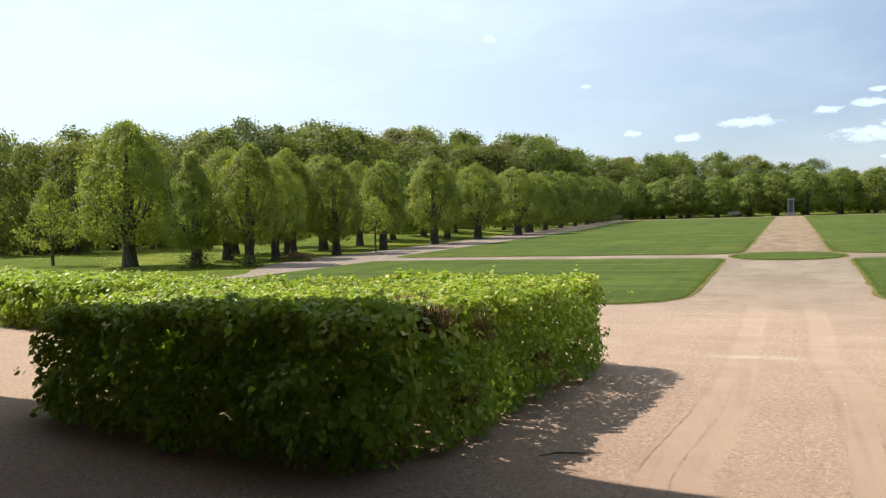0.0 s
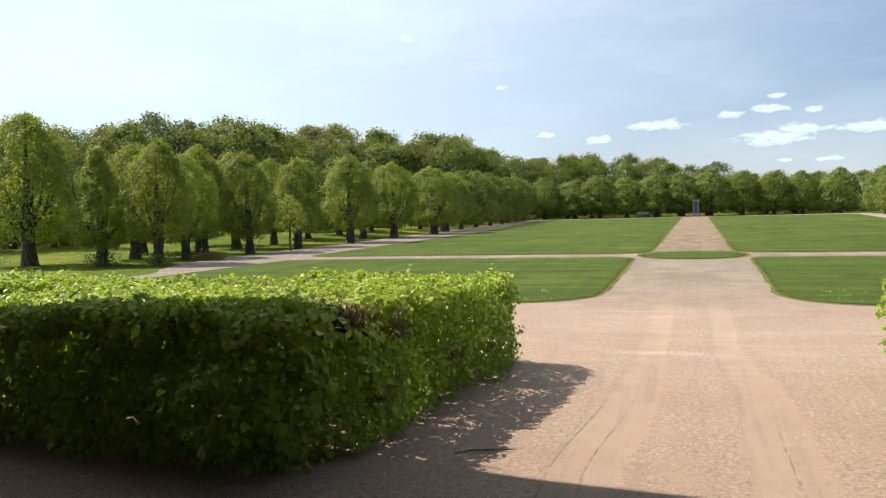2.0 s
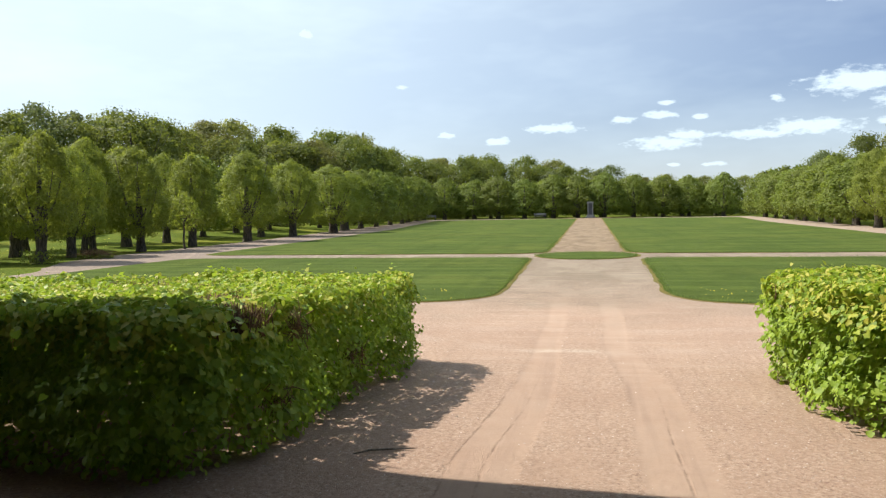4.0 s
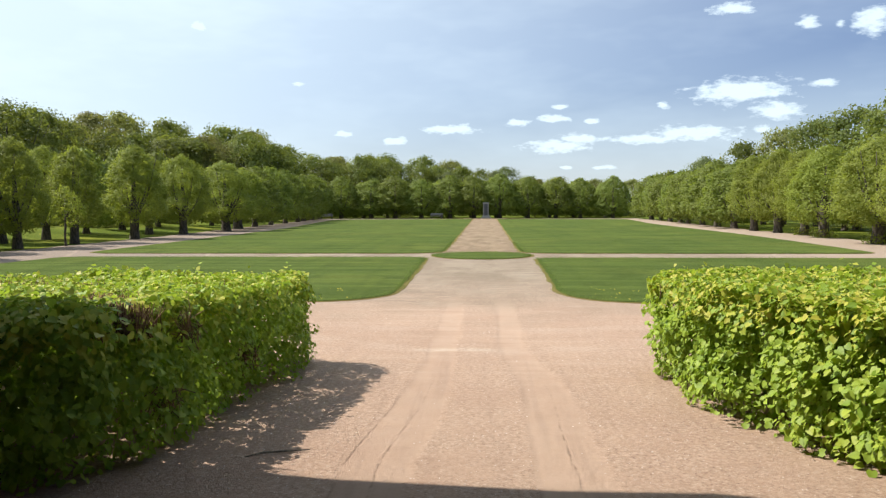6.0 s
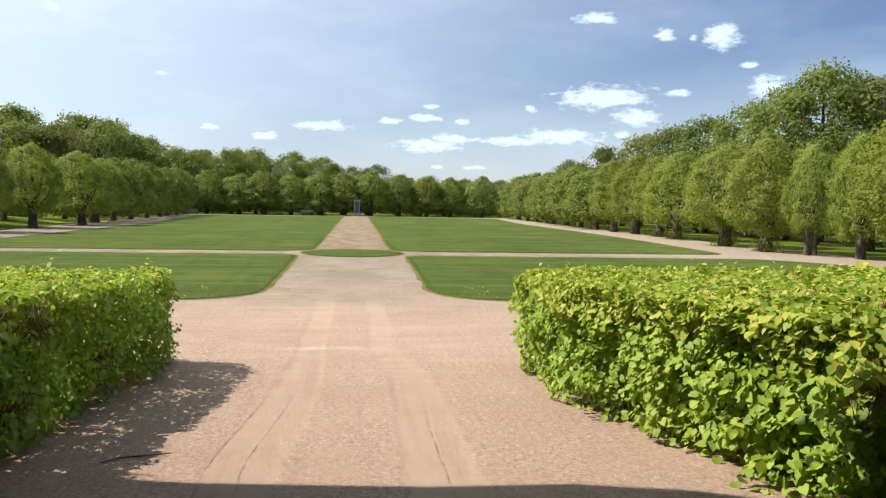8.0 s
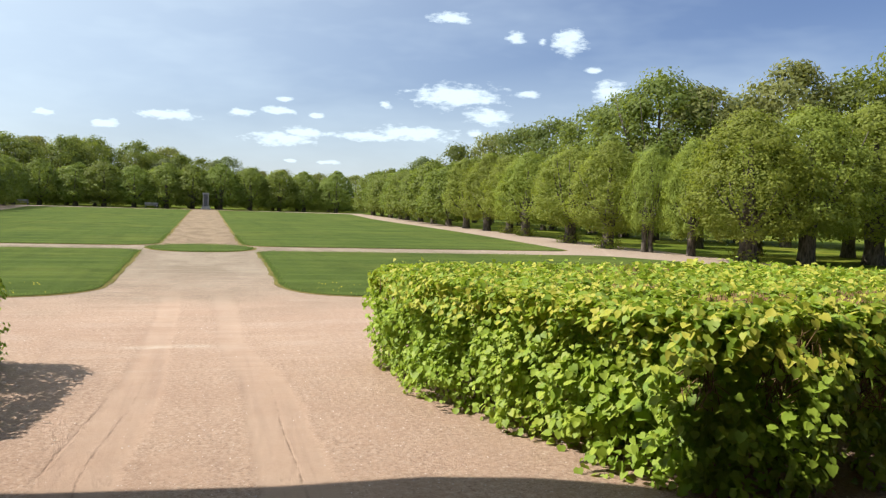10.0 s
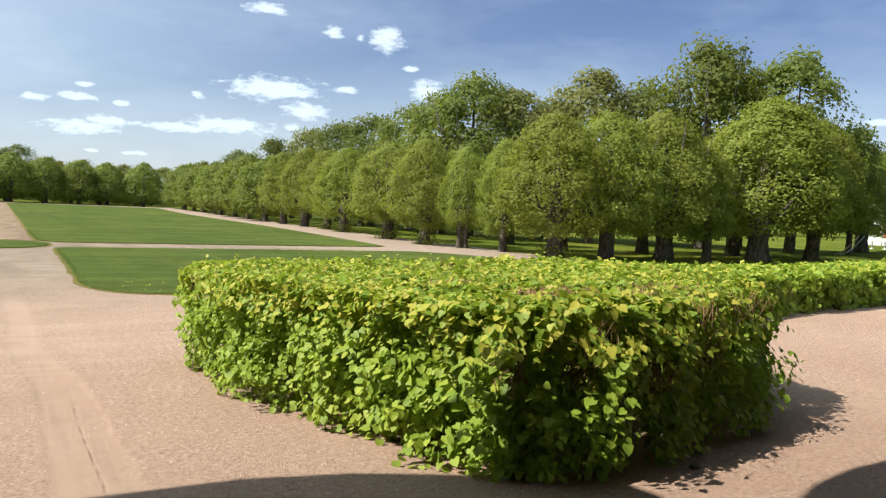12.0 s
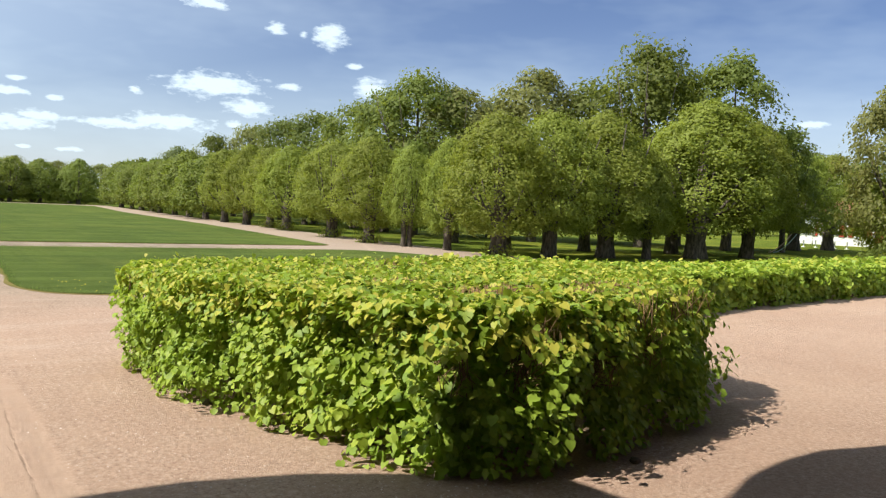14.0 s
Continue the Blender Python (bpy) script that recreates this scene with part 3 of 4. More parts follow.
    # bare twigs in the pockets of the sides
    for cx, cy, cz, cr in pockets:
        for _ in range(int(700 * cr)):
            q = Vector((cx, cy + .2, cz)) + Vector(rng.normal(0, cr * .55, 3))
            e = Vector(rng.normal(0, .035, 3)) + Vector((0, -.015, .045))
            tube(twigs, [q - e, q + e * .3, q + e], [.005, .004, .002], 3)
    base = new("hedge")
    tagged(base, label, "hedge", "clipped hedges")
    at, face, size = np.array(at), np.array(face), np.array(size)
    close = np.hypot(at[:, 0], at[:, 1]) < 12.5
    me = blades("foliage", at[close], face[close], size[close], LEAF_HEDGE, HEART, HEART_T, rng, 1.2, .55)
    far = blades("far_foliage", at[~close], face[~close], size[~close], LEAF_HEDGE, DIAMOND * np.array([1, 1.2, 1]), DIAMOND_T, rng, 1.0, .55)
    inner = blades("inner_foliage", np.array(inner_at), np.array(inner_face), rng.uniform(.10, .20, len(inner_at)), LEAF_HEDGE, DIAMOND * np.array([1, 1.2, 1]), DIAMOND_T, rng, .5, .5)
    part("inner_foliage", inner, LEAF_HEDGE, base, "", "stuff")
    part("far_foliage", far, LEAF_HEDGE, base, "", "stuff")
    part("foliage", me, LEAF_HEDGE, base, "dense fresh green heart-shaped leaves", "stuff")
    part("branch_tangle", twigs, TWIG, base, "reddish brown bare twigs inside the hedge", "stuff")
    return base


RIGHT_FOOT = [(2.2, 10.8), (2.42, 9.0), (2.96, 7.4), (3.40, 6.1), (3.66, 5.5), (4.0, 5.34), (4.9, 5.36), (6.05, 5.62), (7.9, 6.34), (8.62, 7.0), (9.15, 9.2), (10.1, 11.7),
              (16.75, 13.1), (26.5, 14.7), (42, 17.2), (42, 19.6), (26.5, 17.0), (16, 14.9), (9.5, 12.9), (6, 12.1), (2.45, 11.7)]
LEFT_FOOT = [(-2.45, 11.2), (-2.65, 11.8), (-8.6, 12.7), (-15, 15.3), (-26, 18.2), (-42, 21.8), (-42, 18.6), (-26, 15.3),
             (-15, 12.85), (-10.7, 11.9), (-9.5, 9.6), (-8.3, 6.9), (-5.8, 6.42), (-4.4, 6.25), (-3.75, 5.92), (-3.15, 6.35), (-3.0, 7.3), (-2.75, 8.6)]


def right_top(x, y):
    near = lerp_clip(y, 6, 11, 1.47, 1.36)
    row = .92 + .10 * min(1, max(0, (y - 12.6 - .16 * (x - 16)) / 1.5))
    return lerp_clip(x, 9, 16, near, row)


def left_top(x, y):
    near = lerp_clip(y, 6, 11, 1.45, 1.28) - lerp_clip(-x, 5, 9, 0, .16)
    return lerp_clip(-x, 9.5, 15, near, 1.05)


hedge(RIGHT_FOOT, right_top, 11, "waist-high clipped linden hedge with bright green leaves in full sun", small=.94, worn=[(5.35, 7.0, .42), (6.05, 6.55, .34), (4.75, 8.2, .22), (7.0, 7.4, .3)],
      pockets=[(4.7, 5.36, 1.14, .15), (3.81, 5.43, .94, .14), (5.54, 5.5, .8, .16), (6.47, 5.8, .91, .15), (4.45, 5.35, .9, .15)])
hedge(LEFT_FOOT, left_top, 12, "waist-high clipped linden hedge with its near end in deep shade", .99, .31, .82, [(-3.15, 7.1, .2), (-4.0, 8.0, .25)], [(-2.9, 7.5, 1.1, .12), (-2.7, 8.9, .6, .13), (-3.0, 7.2, .5, .12)])


# ---- trees ----
def crown_points(rng, h0, h1, width, clumps, leaves, clump_r, power=.75, lean=0.0, fill=.55, shell_share=.4, lumps=1.0, taper=0.0):
    """Leaf places for an uneven crown between h0 and h1: a lumpy outer shell, and clumps with gaps between them."""
    at, face = [], []
    seed = rng.uniform(0, 50)

    def profile(u):
        return min(1.0, (u / .24 + .22) ** .5) * max(0.0, 1 - u ** (2.2 + power)) ** .62 * (1 - taper * u)

    per = int(leaves * (1 - shell_share)) // clumps
    for _ in range(clumps):
        u = rng.random() ** .9
        a = rng.uniform(0, 2 * math.pi)
        rad = width / 2 * profile(u) * (fill + (1 - fill) * rng.random() ** .5) * rng.uniform(.85, 1.1)
        c = np.array([math.cos(a) * rad + lean * u, math.sin(a) * rad, h0 + (h1 - h0) * u])
        r = clump_r * rng.uniform(.65, 1.25)
        d = rng.normal(0, 1, (per, 3))
        d /= np.linalg.norm(d, axis=1, keepdims=True)
        at.append(c + d * (r * rng.random((per, 1)) ** .4) * np.array([1, 1, .85]))
        face.append(d * .7 + np.array([math.cos(a), math.sin(a), .45]))
    n = leaves - per * clumps
    shell, out = np.zeros((n, 3)), np.zeros((n, 3))
    for i in range(n):
        u = rng.random() ** .9
        a = rng.uniform(0, 2 * math.pi)
        c, s = math.cos(a), math.sin(a)
        lump = lumps * (noise.noise((c * 1.6 + seed, s * 1.6, u * 4.0)) * .22 + noise.noise((c * 4 + seed, s * 4, u * 10)) * .10)
        rad = width / 2 * profile(u) * (.92 + lump) - .5 * clump_r * rng.random()
        shell[i] = (c * rad + lean * u, s * rad, h0 + (h1 - h0) * u + clump_r * .35 * rng.uniform(-1, .6))
        out[i] = (c, s, .2 + u * .9)
    at.append(shell), face.append(out)
    return np.vstack(at), np.vstack(face)


def tree(name, label, seed, h, width, bole, trunk_r, leaves, leaf, clumps, clump_r, material, bark, category="tree",
         droop=.5, power=.75, limbs=7, skirt=None, fill=.55, lean=0.0, trunks=1, shell_share=.4, lumps=1.0, taper=0.0):
    """A tapered trunk with limbs under a crown of many small leaves, standing at the origin."""
    rng = np.random.default_rng(seed)
    rnd = random.Random(seed)
    base = tagged(new(name), label, category)
    bm = bmesh.new()
    for k in range(trunks):
        off = (0 if trunks == 1 else trunk_r * .9 * math.cos(k * 2.4), 0 if trunks == 1 else trunk_r * .9 * math.sin(k * 2.4))
        r = trunk_r / trunks ** .4
        tube(bm, [(off[0], off[1], -.2), (off[0], off[1], .12), (off[0] * 1.1 + rnd.uniform(-.05, .05), off[1] * 1.1, bole * .5),
                  (off[0] * 1.4 + rnd.uniform(-.1, .1), off[1] * 1.4, bole), (lean * .3 + off[0], off[1], h * .55), (lean * .6, 0, h * .86)],
             [r * 1.4, r * 1.15, r * .92, r * 1.05, r * .45, r * .1], 10, .09, rnd)
    for k in range(limbs):
        a = 2 * math.pi * (k + rnd.random() * .6) / limbs
        z0 = bole * rnd.uniform(.85, 1.25)
        reach, up = width * rnd.uniform(.25, .42), h * rnd.uniform(.45, .9)
        up = max(up, z0 + .3)
        c, s = math.cos(a), math.sin(a)
        tube(bm, [(c * trunk_r * .5, s * trunk_r * .5, z0), (c * reach * .6, s * reach * .6, z0 + (up - z0) * .4), (c * reach, s * reach, up)],
             [trunk_r * .32, trunk_r * .17, trunk_r * .04], 6, .08, rnd)
    part("trunk", bm, bark, base, "furrowed grey-brown trunk with limbs")
    at, face = crown_points(rng, bole * .95 if skirt is None else skirt, h - clump_r * .5, width * 1.12 - clump_r * .6, clumps, leaves, clump_r, power, lean, fill, shell_share, lumps, taper)
    size = leaf * rng.uniform(.6, 1.25, len(at))
    part("crown", blades("crown", at, face, size, material, SLIVER, SLIVER_T, rng, droop, .55), material, base)
    return base


def stand(ob, x, y, sx=1.0, sz=1.0, turn=0.0, label=""):
    m = Matrix.Translation((x, y, ground_height(x, y) + .0)) @ Matrix.Rotation(radians(turn), 4, "Z") @ Matrix.Diagonal((sx, sx, sz, 1))
    t = copy_thing(ob, m)
    if label:
        tagged(t, label)
    return t


R = random.Random(21)

LINDEN = "pollarded linden tree in fresh green leaf on a stout trunk"
lindens = [tree("linden_tree", LINDEN, 30 + k, 6.0, 4.0, 1.35, .29, 22000, .099, 140, .40, LEAF_LINDEN, BARK, skirt=1.0 + .14 * (k % 3), power=p, trunks=n, lumps=1.7, lean=l, shell_share=.42, droop=-.35, taper=.12 * (k % 2))
           for k, (p, n, l) in enumerate([(.8, 1, .1), (.4, 1, -.2), (1.1, 2, .15), (.6, 1, .3), (1.4, 1, -.1)])]
far_lindens = [tree("linden_tree", LINDEN, 40 + k, 6.0, 4.6, 1.0, .23, 8000, .18, 80, .5, LEAF_ROW_SHADED, BARK, skirt=.65, power=.85, shell_share=.5)
               for k in range(3)]
wild = [tree("woodland_tree", "tall broad woodland tree in spring leaf", 50 + k, 12.0, 9.0, 3.0, .35, 8500, .28, 76, 1.2, mat, BARK, skirt=1.0, power=1.6, fill=.3, shell_share=.32, lumps=2.2, droop=0)
        for k, mat in enumerate([LEAF_WOOD, LEAF_PALE, LEAF_DARK, LEAF_GREY, LEAF_WOOD])]
airy = [tree("park_tree", "tall airy park tree with loose young foliage", 60 + k, 13.0, 8.0, 4.0, .3, 10500, .255, 60, 1.15, mat, BARK, skirt=2.4, power=1.3, fill=.3, limbs=10, shell_share=.2, lumps=2.4, droop=0)
        for k, mat in enumerate([LEAF_WOOD, LEAF_RUST, LEAF_WOOD])]
bush = tree("shrub", "leafy green shrub at the edge of the wood", 80, 2.2, 3.4, .4, .07, 3200, .17, 40, .45, LEAF_WOOD, BARK, category="shrub", skirt=.15, power=1.8)
used = set()


def plant(kinds, x, y, h, w, label="", group=""):
    """Stands one of the pattern trees, brought to its height and width; the pattern itself is used first."""
    fresh = [o for o in kinds if o.name not in used]
    ob = fresh[0] if fresh else kinds[R.randrange(len(kinds))]
    h0, w0 = SIZES[ob.name]
    turn = R.uniform(0, 360)
    if ob.name in used:
        t = stand(ob, x, y, w / w0, h / h0, turn)
    else:
        used.add(ob.name)
        t = ob
        FIRST.append((ob, x, y, w / w0, h / h0, turn))
    if label:
        tagged(t, label)
    if group:
        tagged(t, group=group)
    return t


SIZES = {}
FIRST = []
for o in lindens:
    SIZES[o.name] = (6.0, 4.0)
for o in far_lindens:
    SIZES[o.name] = (6.0, 4.6)
for o in wild:
    SIZES[o.name] = (12.0, 9.0)
for o in airy:
    SIZES[o.name] = (13.0, 8.0)

AVENUE = "avenue lindens"
# the near end of the west avenue: x, y, height, width
for x, y, h, w in [(-31.5, 32.6, 7.5, 4.9), (-24.2, 32.8, 6.0, 3.4), (-27.4, 41.2, 6.4, 3.3), (-24.6, 41.8, 5.9, 3.4),
                   (-28.5, 51.7, 6.1, 3.6), (-23.3, 53.2, 6.3, 4.1), (-26.0, 62, 6.1, 3.8), (-23.0, 61.2, 6.1, 4.0), (-29.0, 37.4, 6.2, 4.0), (-25.7, 37.2, 5.5, 3.3), (-24.4, 47.4, 5.8, 3.5), (-28.4, 46.6, 6.3, 4.2), (-32.5, 42.5, 6.6, 4.4), (-33.5, 50.5, 6.4, 4.2)]:
    plant(lindens, x, y, h, w, group=AVENUE)
tapered = tree("linden_tree", "linden tree with a narrow top and a wide leafy skirt", 36, 5.7, 3.5, 1.0, .26, 24000, .084, 130, .36, LEAF_LINDEN, BARK, skirt=.95, power=.3, lumps=1.6, shell_share=.5, taper=.62)
tapered.location = (-26.95, 32.3, ground_height(-26.95, 32.3))
tagged(tapered, group=AVENUE)
# the near end of the east avenue
for x, y, h, w in [(22.0, 54.7, 6.0, 4.8), (21.6, 46.3, 6.0, 4.9), (21.3, 40.8, 5.9, 4.5), (21.9, 37.6, 5.4, 2.6), (22.9, 35.2, 5.8, 2.9), (23.4, 31.5, 6.8, 5.6),
                   (26.3, 31.2, 7.2, 5.4), (30.3, 31.4, 7.6, 6.4), (32.1, 30.2, 5.8, 3.0), (36.2, 30.5, 8.8, 8.0), (38.2, 34.0, 7.9, 5.4), (40.9, 30.7, 8.1, 5.4),
                   (22.4, 59.0, 6.0, 4.2), (22.2, 63.7, 6.3, 4.3), (21.9, 68.3, 6.2, 4.2), (28, 37, 6.6, 4.6), (28.4, 43, 6.4, 4.6), (33.5, 36.5, 7.2, 5)]:
    plant(lindens, x, y, h, w, group=AVENUE)
for k in range(8):
    y = 68.5 + k * 6.6
    plant(far_lindens if k > 1 else lindens, -22.4 - .3 * k + R.uniform(-.4, .4), y, R.uniform(5.6, 6.4), R.uniform(5.2, 6.2), group=AVENUE)
for k in range(9):
    plant(far_lindens, -28.8 - .25 * k + R.uniform(-.6, .6), 58 + k * 7.2, R.uniform(5.8, 6.8), R.uniform(4.2, 5.2), group=AVENUE)
for k in range(8):
    plant(far_lindens, 22.2 + .15 * k + R.uniform(-.3, .3), 74.4 + k * 6.0, R.uniform(5.8, 6.5), R.uniform(5.2, 6.2), group=AVENUE)
for k in range(11):
    plant(far_lindens, 28.6 + .1 * k + R.uniform(-.5, .5), 49 + k * 6.6, R.uniform(6.3, 7.6), R.uniform(4.4, 5.2), group=AVENUE)
# the row that closes the lawns
for k in range(12):
    x = -26.5 + k * 4.15
    if abs(x) < 1.4:
        continue
    plant(far_lindens, x + R.uniform(-.5, .5), 127.5 + R.uniform(-1, 1), R.uniform(6.0, 6.9), R.uniform(6.0, 7.2), group="lindens of the closing row")
for k in range(11):
    plant(far_lindens, -24 + k * 4.3 + R.uniform(-.7, .7), 134 + R.uniform(-1.5, 1.5), R.uniform(5.6, 6.4), R.uniform(4.8, 5.6), group="lindens of the closing row")


def bearing(az, dist):
    a = radians(az)
    return math.sin(a) * dist, math.cos(a) * dist


def skyline(az):
    """Height of the wood's edge over eye level, per metre of distance."""
    stops = [(-75, .09), (-51, .092), (-47, .098), (-40, .10), (-36, .12), (-31, .106), (-24, .090), (-20, .084), (-17, .084), (-13.5, .07), (-8.6, .062),
             (-4, .053), (0, .045), (3, .035), (6, .028)]
    for (a, va), (b, vb) in zip(stops, stops[1:]):
        if a <= az <= b:
            return va + (vb - va) * (az - a) / (b - a)
    return .03


az = -74.0
while az < 5:
    d = lerp_clip(az, -50, -5, 74, 168)
    for row in range(2):
        dd = d + row * 11 + R.uniform(-4, 4)
        a = az + R.uniform(-1, 1)
        h = (2.3 + skyline(a) * dd) * R.uniform(.9, 1.08) - (0 if row else .8)
        plant(wild if R.random() < .68 else airy, *bearing(a, dd), h * (1 if row else .97), h * R.uniform(.7, 1.0), group="woodland edge")
    az += 235 / d * R.uniform(.8, 1.2)
# a dark stand at the meadow's edge
for az, d, h in [(-52, 66, 8.2), (-49.5, 68, 8.6), (-47.2, 64, 8.0), (-44.9, 67, 8.9), (-42.6, 66, 8.2), (-56, 64, 8.5)]:
    plant([wild[2]], *bearing(az, d), h, h * .62, group="woodland edge")
# tall trees behind the east avenue
for az, d, tan, w, kinds in [(14.7, 128, .054, 8, wild), (17, 110, .071, 8, wild), (19.5, 98, .086, 8, wild), (21.5, 88, .095, 8.5, wild), (23.8, 78, .106, 9, wild),
                             (26.5, 72, .12, 9, wild), (28.6, 66, .14, 8.5, wild), (30.6, 62, .16, 9, airy), (33.5, 63, .145, 9, airy), (36, 66, .135, 8, wild),
                             (38.9, 60, .172, 8.5, airy), (42.5, 62, .155, 9, airy), (46.2, 58, .205, 9.5, airy), (48.6, 64, .165, 9, airy), (51.8, 60, .185, 9, airy),
                             (55.2, 64, .105, 5.5, airy), (61.6, 50, .165, 6.0, airy), (55.9, 70, .08, 6.5, lindens), (57.9, 76, .075, 6.5, lindens), (61.6, 52, .06, 5, lindens), (64, 55, .15, 8, wild), (68, 60, .16, 8, wild)]:
    plant(kinds, *bearing(az, d), 2.3 + tan * d, w, group="tall trees behind the avenue")

# what closes the view between and behind the avenues
for az, d, h, w in [(5, 205, 9, 9), (7.5, 210, 8.5, 9), (10, 200, 8, 9), (12.5, 190, 8.5, 9), (34, 118, 10, 9), (38, 112, 10, 9), (42, 108, 10, 9), (46, 112, 10, 10),
                    (50, 120, 10, 9), (53, 132, 11, 10), (57, 140, 13, 11), (60, 136, 12, 11), (63, 128, 12, 11), (67, 120, 12, 11), (72, 115, 12, 11), (78, 110, 12, 11)]:
    plant(wild, *bearing(az, d), h, w, group="far trees")
SIZES[bush.name] = (2.2, 3.4)
for az, d, h, w in [(-48, 70, 2.6, 5), (-44, 72, 2.0, 4.5), (-41, 69, 2.4, 5), (-38, 70, 1.8, 4), (-35, 67, 2.2, 4.5), (-33, 72, 1.8, 4), (-30.5, 70, 2.2, 4), (-28, 76, 2, 4.5),
                    (-26, 80, 2.4, 5), (-23.5, 84, 2.2, 5), (-21, 92, 2.2, 5), (-18, 100, 2.4, 6), (-15.5, 110, 2.4, 6), (-13, 122, 2.4, 6),
                    (-10.5, 148, 2.6, 7), (-7, 150, 2.4, 7), (-4, 152, 2.6, 7), (-1, 152, 2.4, 7), (2, 150, 2.6, 7), (5, 148, 2.4, 7), (8, 146, 2.6, 7), (10.6, 140, 1.5, 6), (-9, 139, 3, 7), (-6, 139, 3, 7), (-3, 139, 3, 7), (3.4, 139, 3, 7), (6.2, 139, 3, 7), (8.6, 138, 2.6, 6), (-11.5, 136, 3, 7),
                    (63.5, 46, 3.0, 4.2), (61.6, 60, 1.4, 3.6), (64, 43, 3.2, 4.4)]:
    plant([bush], *bearing(az, d), h, w, group="shrubs at the wood's edge")

for ob, x, y, sx, sz, turn in FIRST:
    ob.matrix_basis = Matrix.Translation((x, y, ground_height(x, y))) @ Matrix.Rotation(radians(turn), 4, "Z") @ Matrix.Diagonal((sx, sx, sz, 1))

# young trees with thin stems
tree("young_tree", "young slender tree with sparse leaves in the meadow", 71, 4.9, 4.2, 1.1, .09, 4200, .10, 46, .36, LEAF_LINDEN, BARK, power=.4, fill=.3, taper=.72, limbs=9).location = (-37.4, 33, -.04)
tree("young_tree", "young thin-stemmed linden beside the avenue", 72, 3.4, 2.0, 1.3, .06, 1100, .12, 24, .3, LEAF_LINDEN, BARK, power=.8).location = (-23.0, 43.7, -.04)


# ---- the far monument ----
def monument():
    base = tagged(new("stone_monument"), "grey stone portal monument on a pale stepped plinth", "monument")
    part("plinth", box(box(bmesh.new(), -.95, .95, -.8, .8, 0, .2, .02), -.7, .7, -.5, .5, .2, .5, .02), STONE, base, "pale stepped plinth")
    for s in (-1, 1):
        part("pillar", box(bmesh.new(), s * .42 - .1, s * .42 + .1, -.2, .2, .5, 2.3, .015), STONE, base)
    part("lintel", box(bmesh.new(), -.6, .6, -.24, .24, 2.3, 2.55, .02), STONE, base)
    part("panel", box(bmesh.new(), -.32, .32, -.08, .08, .5, 2.3, .005), STONE_DARK, base, "dark recessed panel")
    base.matrix_basis = Matrix.Translation((AX + .15, 123.6, .006)) @ Matrix.Diagonal((.8, .8, .95, 1))


monument()


# ---- unseen building beside and behind the camera, added to shade the forecourt ----
def palace():
    base = tagged(new("palace"), "tall plain unseen building with stepped wings, added to shade the forecourt", "building")
    # unseen wings and attic, added as shadow casters and to block sky light
    part("wing", box(bmesh.new(), -30, -14, -24, 6.2, -.04, 18.9, .05), UNSEEN_WALL_DARK, base)
    part("wing", box(bmesh.new(), -13.99, -9.2, -24, 4.5, -.04, 21.5, .05), UNSEEN_WALL_DARK, base)
    part("attic", box(bmesh.new(), -13.98, -8.9, 4.51, 5.3, 16.9, 21.5, .05), UNSEEN_WALL_DARK, base)
    # unseen box that keeps sky light off the shaded gravel at left
    part("sky_blocker", box(bmesh.new(), -9.19, -6.4, -3.19, 3.0, -.04, 5.98, .03), UNSEEN_WALL_DARK, base)
    # unseen wall, made white to bounce light onto the near hedge faces
    part("front", box(bmesh.new(), -9.19, 30, -12, -3.2, -.04, 17, .05), PLASTER, base)
    # unseen slab over the camera, its edge cut to the shade on the ground
    z, bm = 6.0, bmesh.new()
    sx, sy = SUN_TO.x / SUN_TO.z * z, SUN_TO.y / SUN_TO.z * z
    edge = [(-9.8, 7.75), (-7.0, 7.62), (-4.0, 7.22), (-2.3, 6.9), (-1.3, 6.68), (0.6, 6.48), (1.8, 6.48), (2.6, 6.3), (3.3, 5.98), (4.6, 5.25),
            (4.7, 4.7), (5.0, 4.3), (5.65, 4.27), (6.3, 4.55), (7.05, 4.72), (7.7, 4.76), (8.6, 4.57), (30, 4.4)]
    front = [(-26.0, 8.3 + sy)] + [(x + sx, y + sy) for x, y in edge]
    o = [(front[-1][0], -3.3), (-9.3, -3.3), (-9.3, 4.0), (-26.0, 4.0)] + front
    lo, hi = [bm.verts.new((x, y, z)) for x, y in o], [bm.verts.new((x, y, z + .15)) for x, y in o]
    bm.faces.new(lo[::-1]), bm.faces.new(hi)
    for i in range(len(o)):
        j = (i + 1) % len(o)
        bm.faces.new((lo[i], lo[j], hi[j], hi[i]))
    bmesh.ops.recalc_face_normals(bm, faces=bm.faces[:])
    part("shade_slab", bm, BARK, base, "unseen dark slab that casts the forecourt shade")
    for x0, x1, y0, y1, z in ((-30.3, -13.7, -24.3, 6.25, 18.95), (-13.69, -8.9, -24.3, 5.35, 21.55), (-8.89, 30.3, -12.3, -2.9, 17.05)):
        part("roof", box(bmesh.new(), x0, x1, y0, y1, z, z + .4, .03), ROOF_RED, base)


palace()


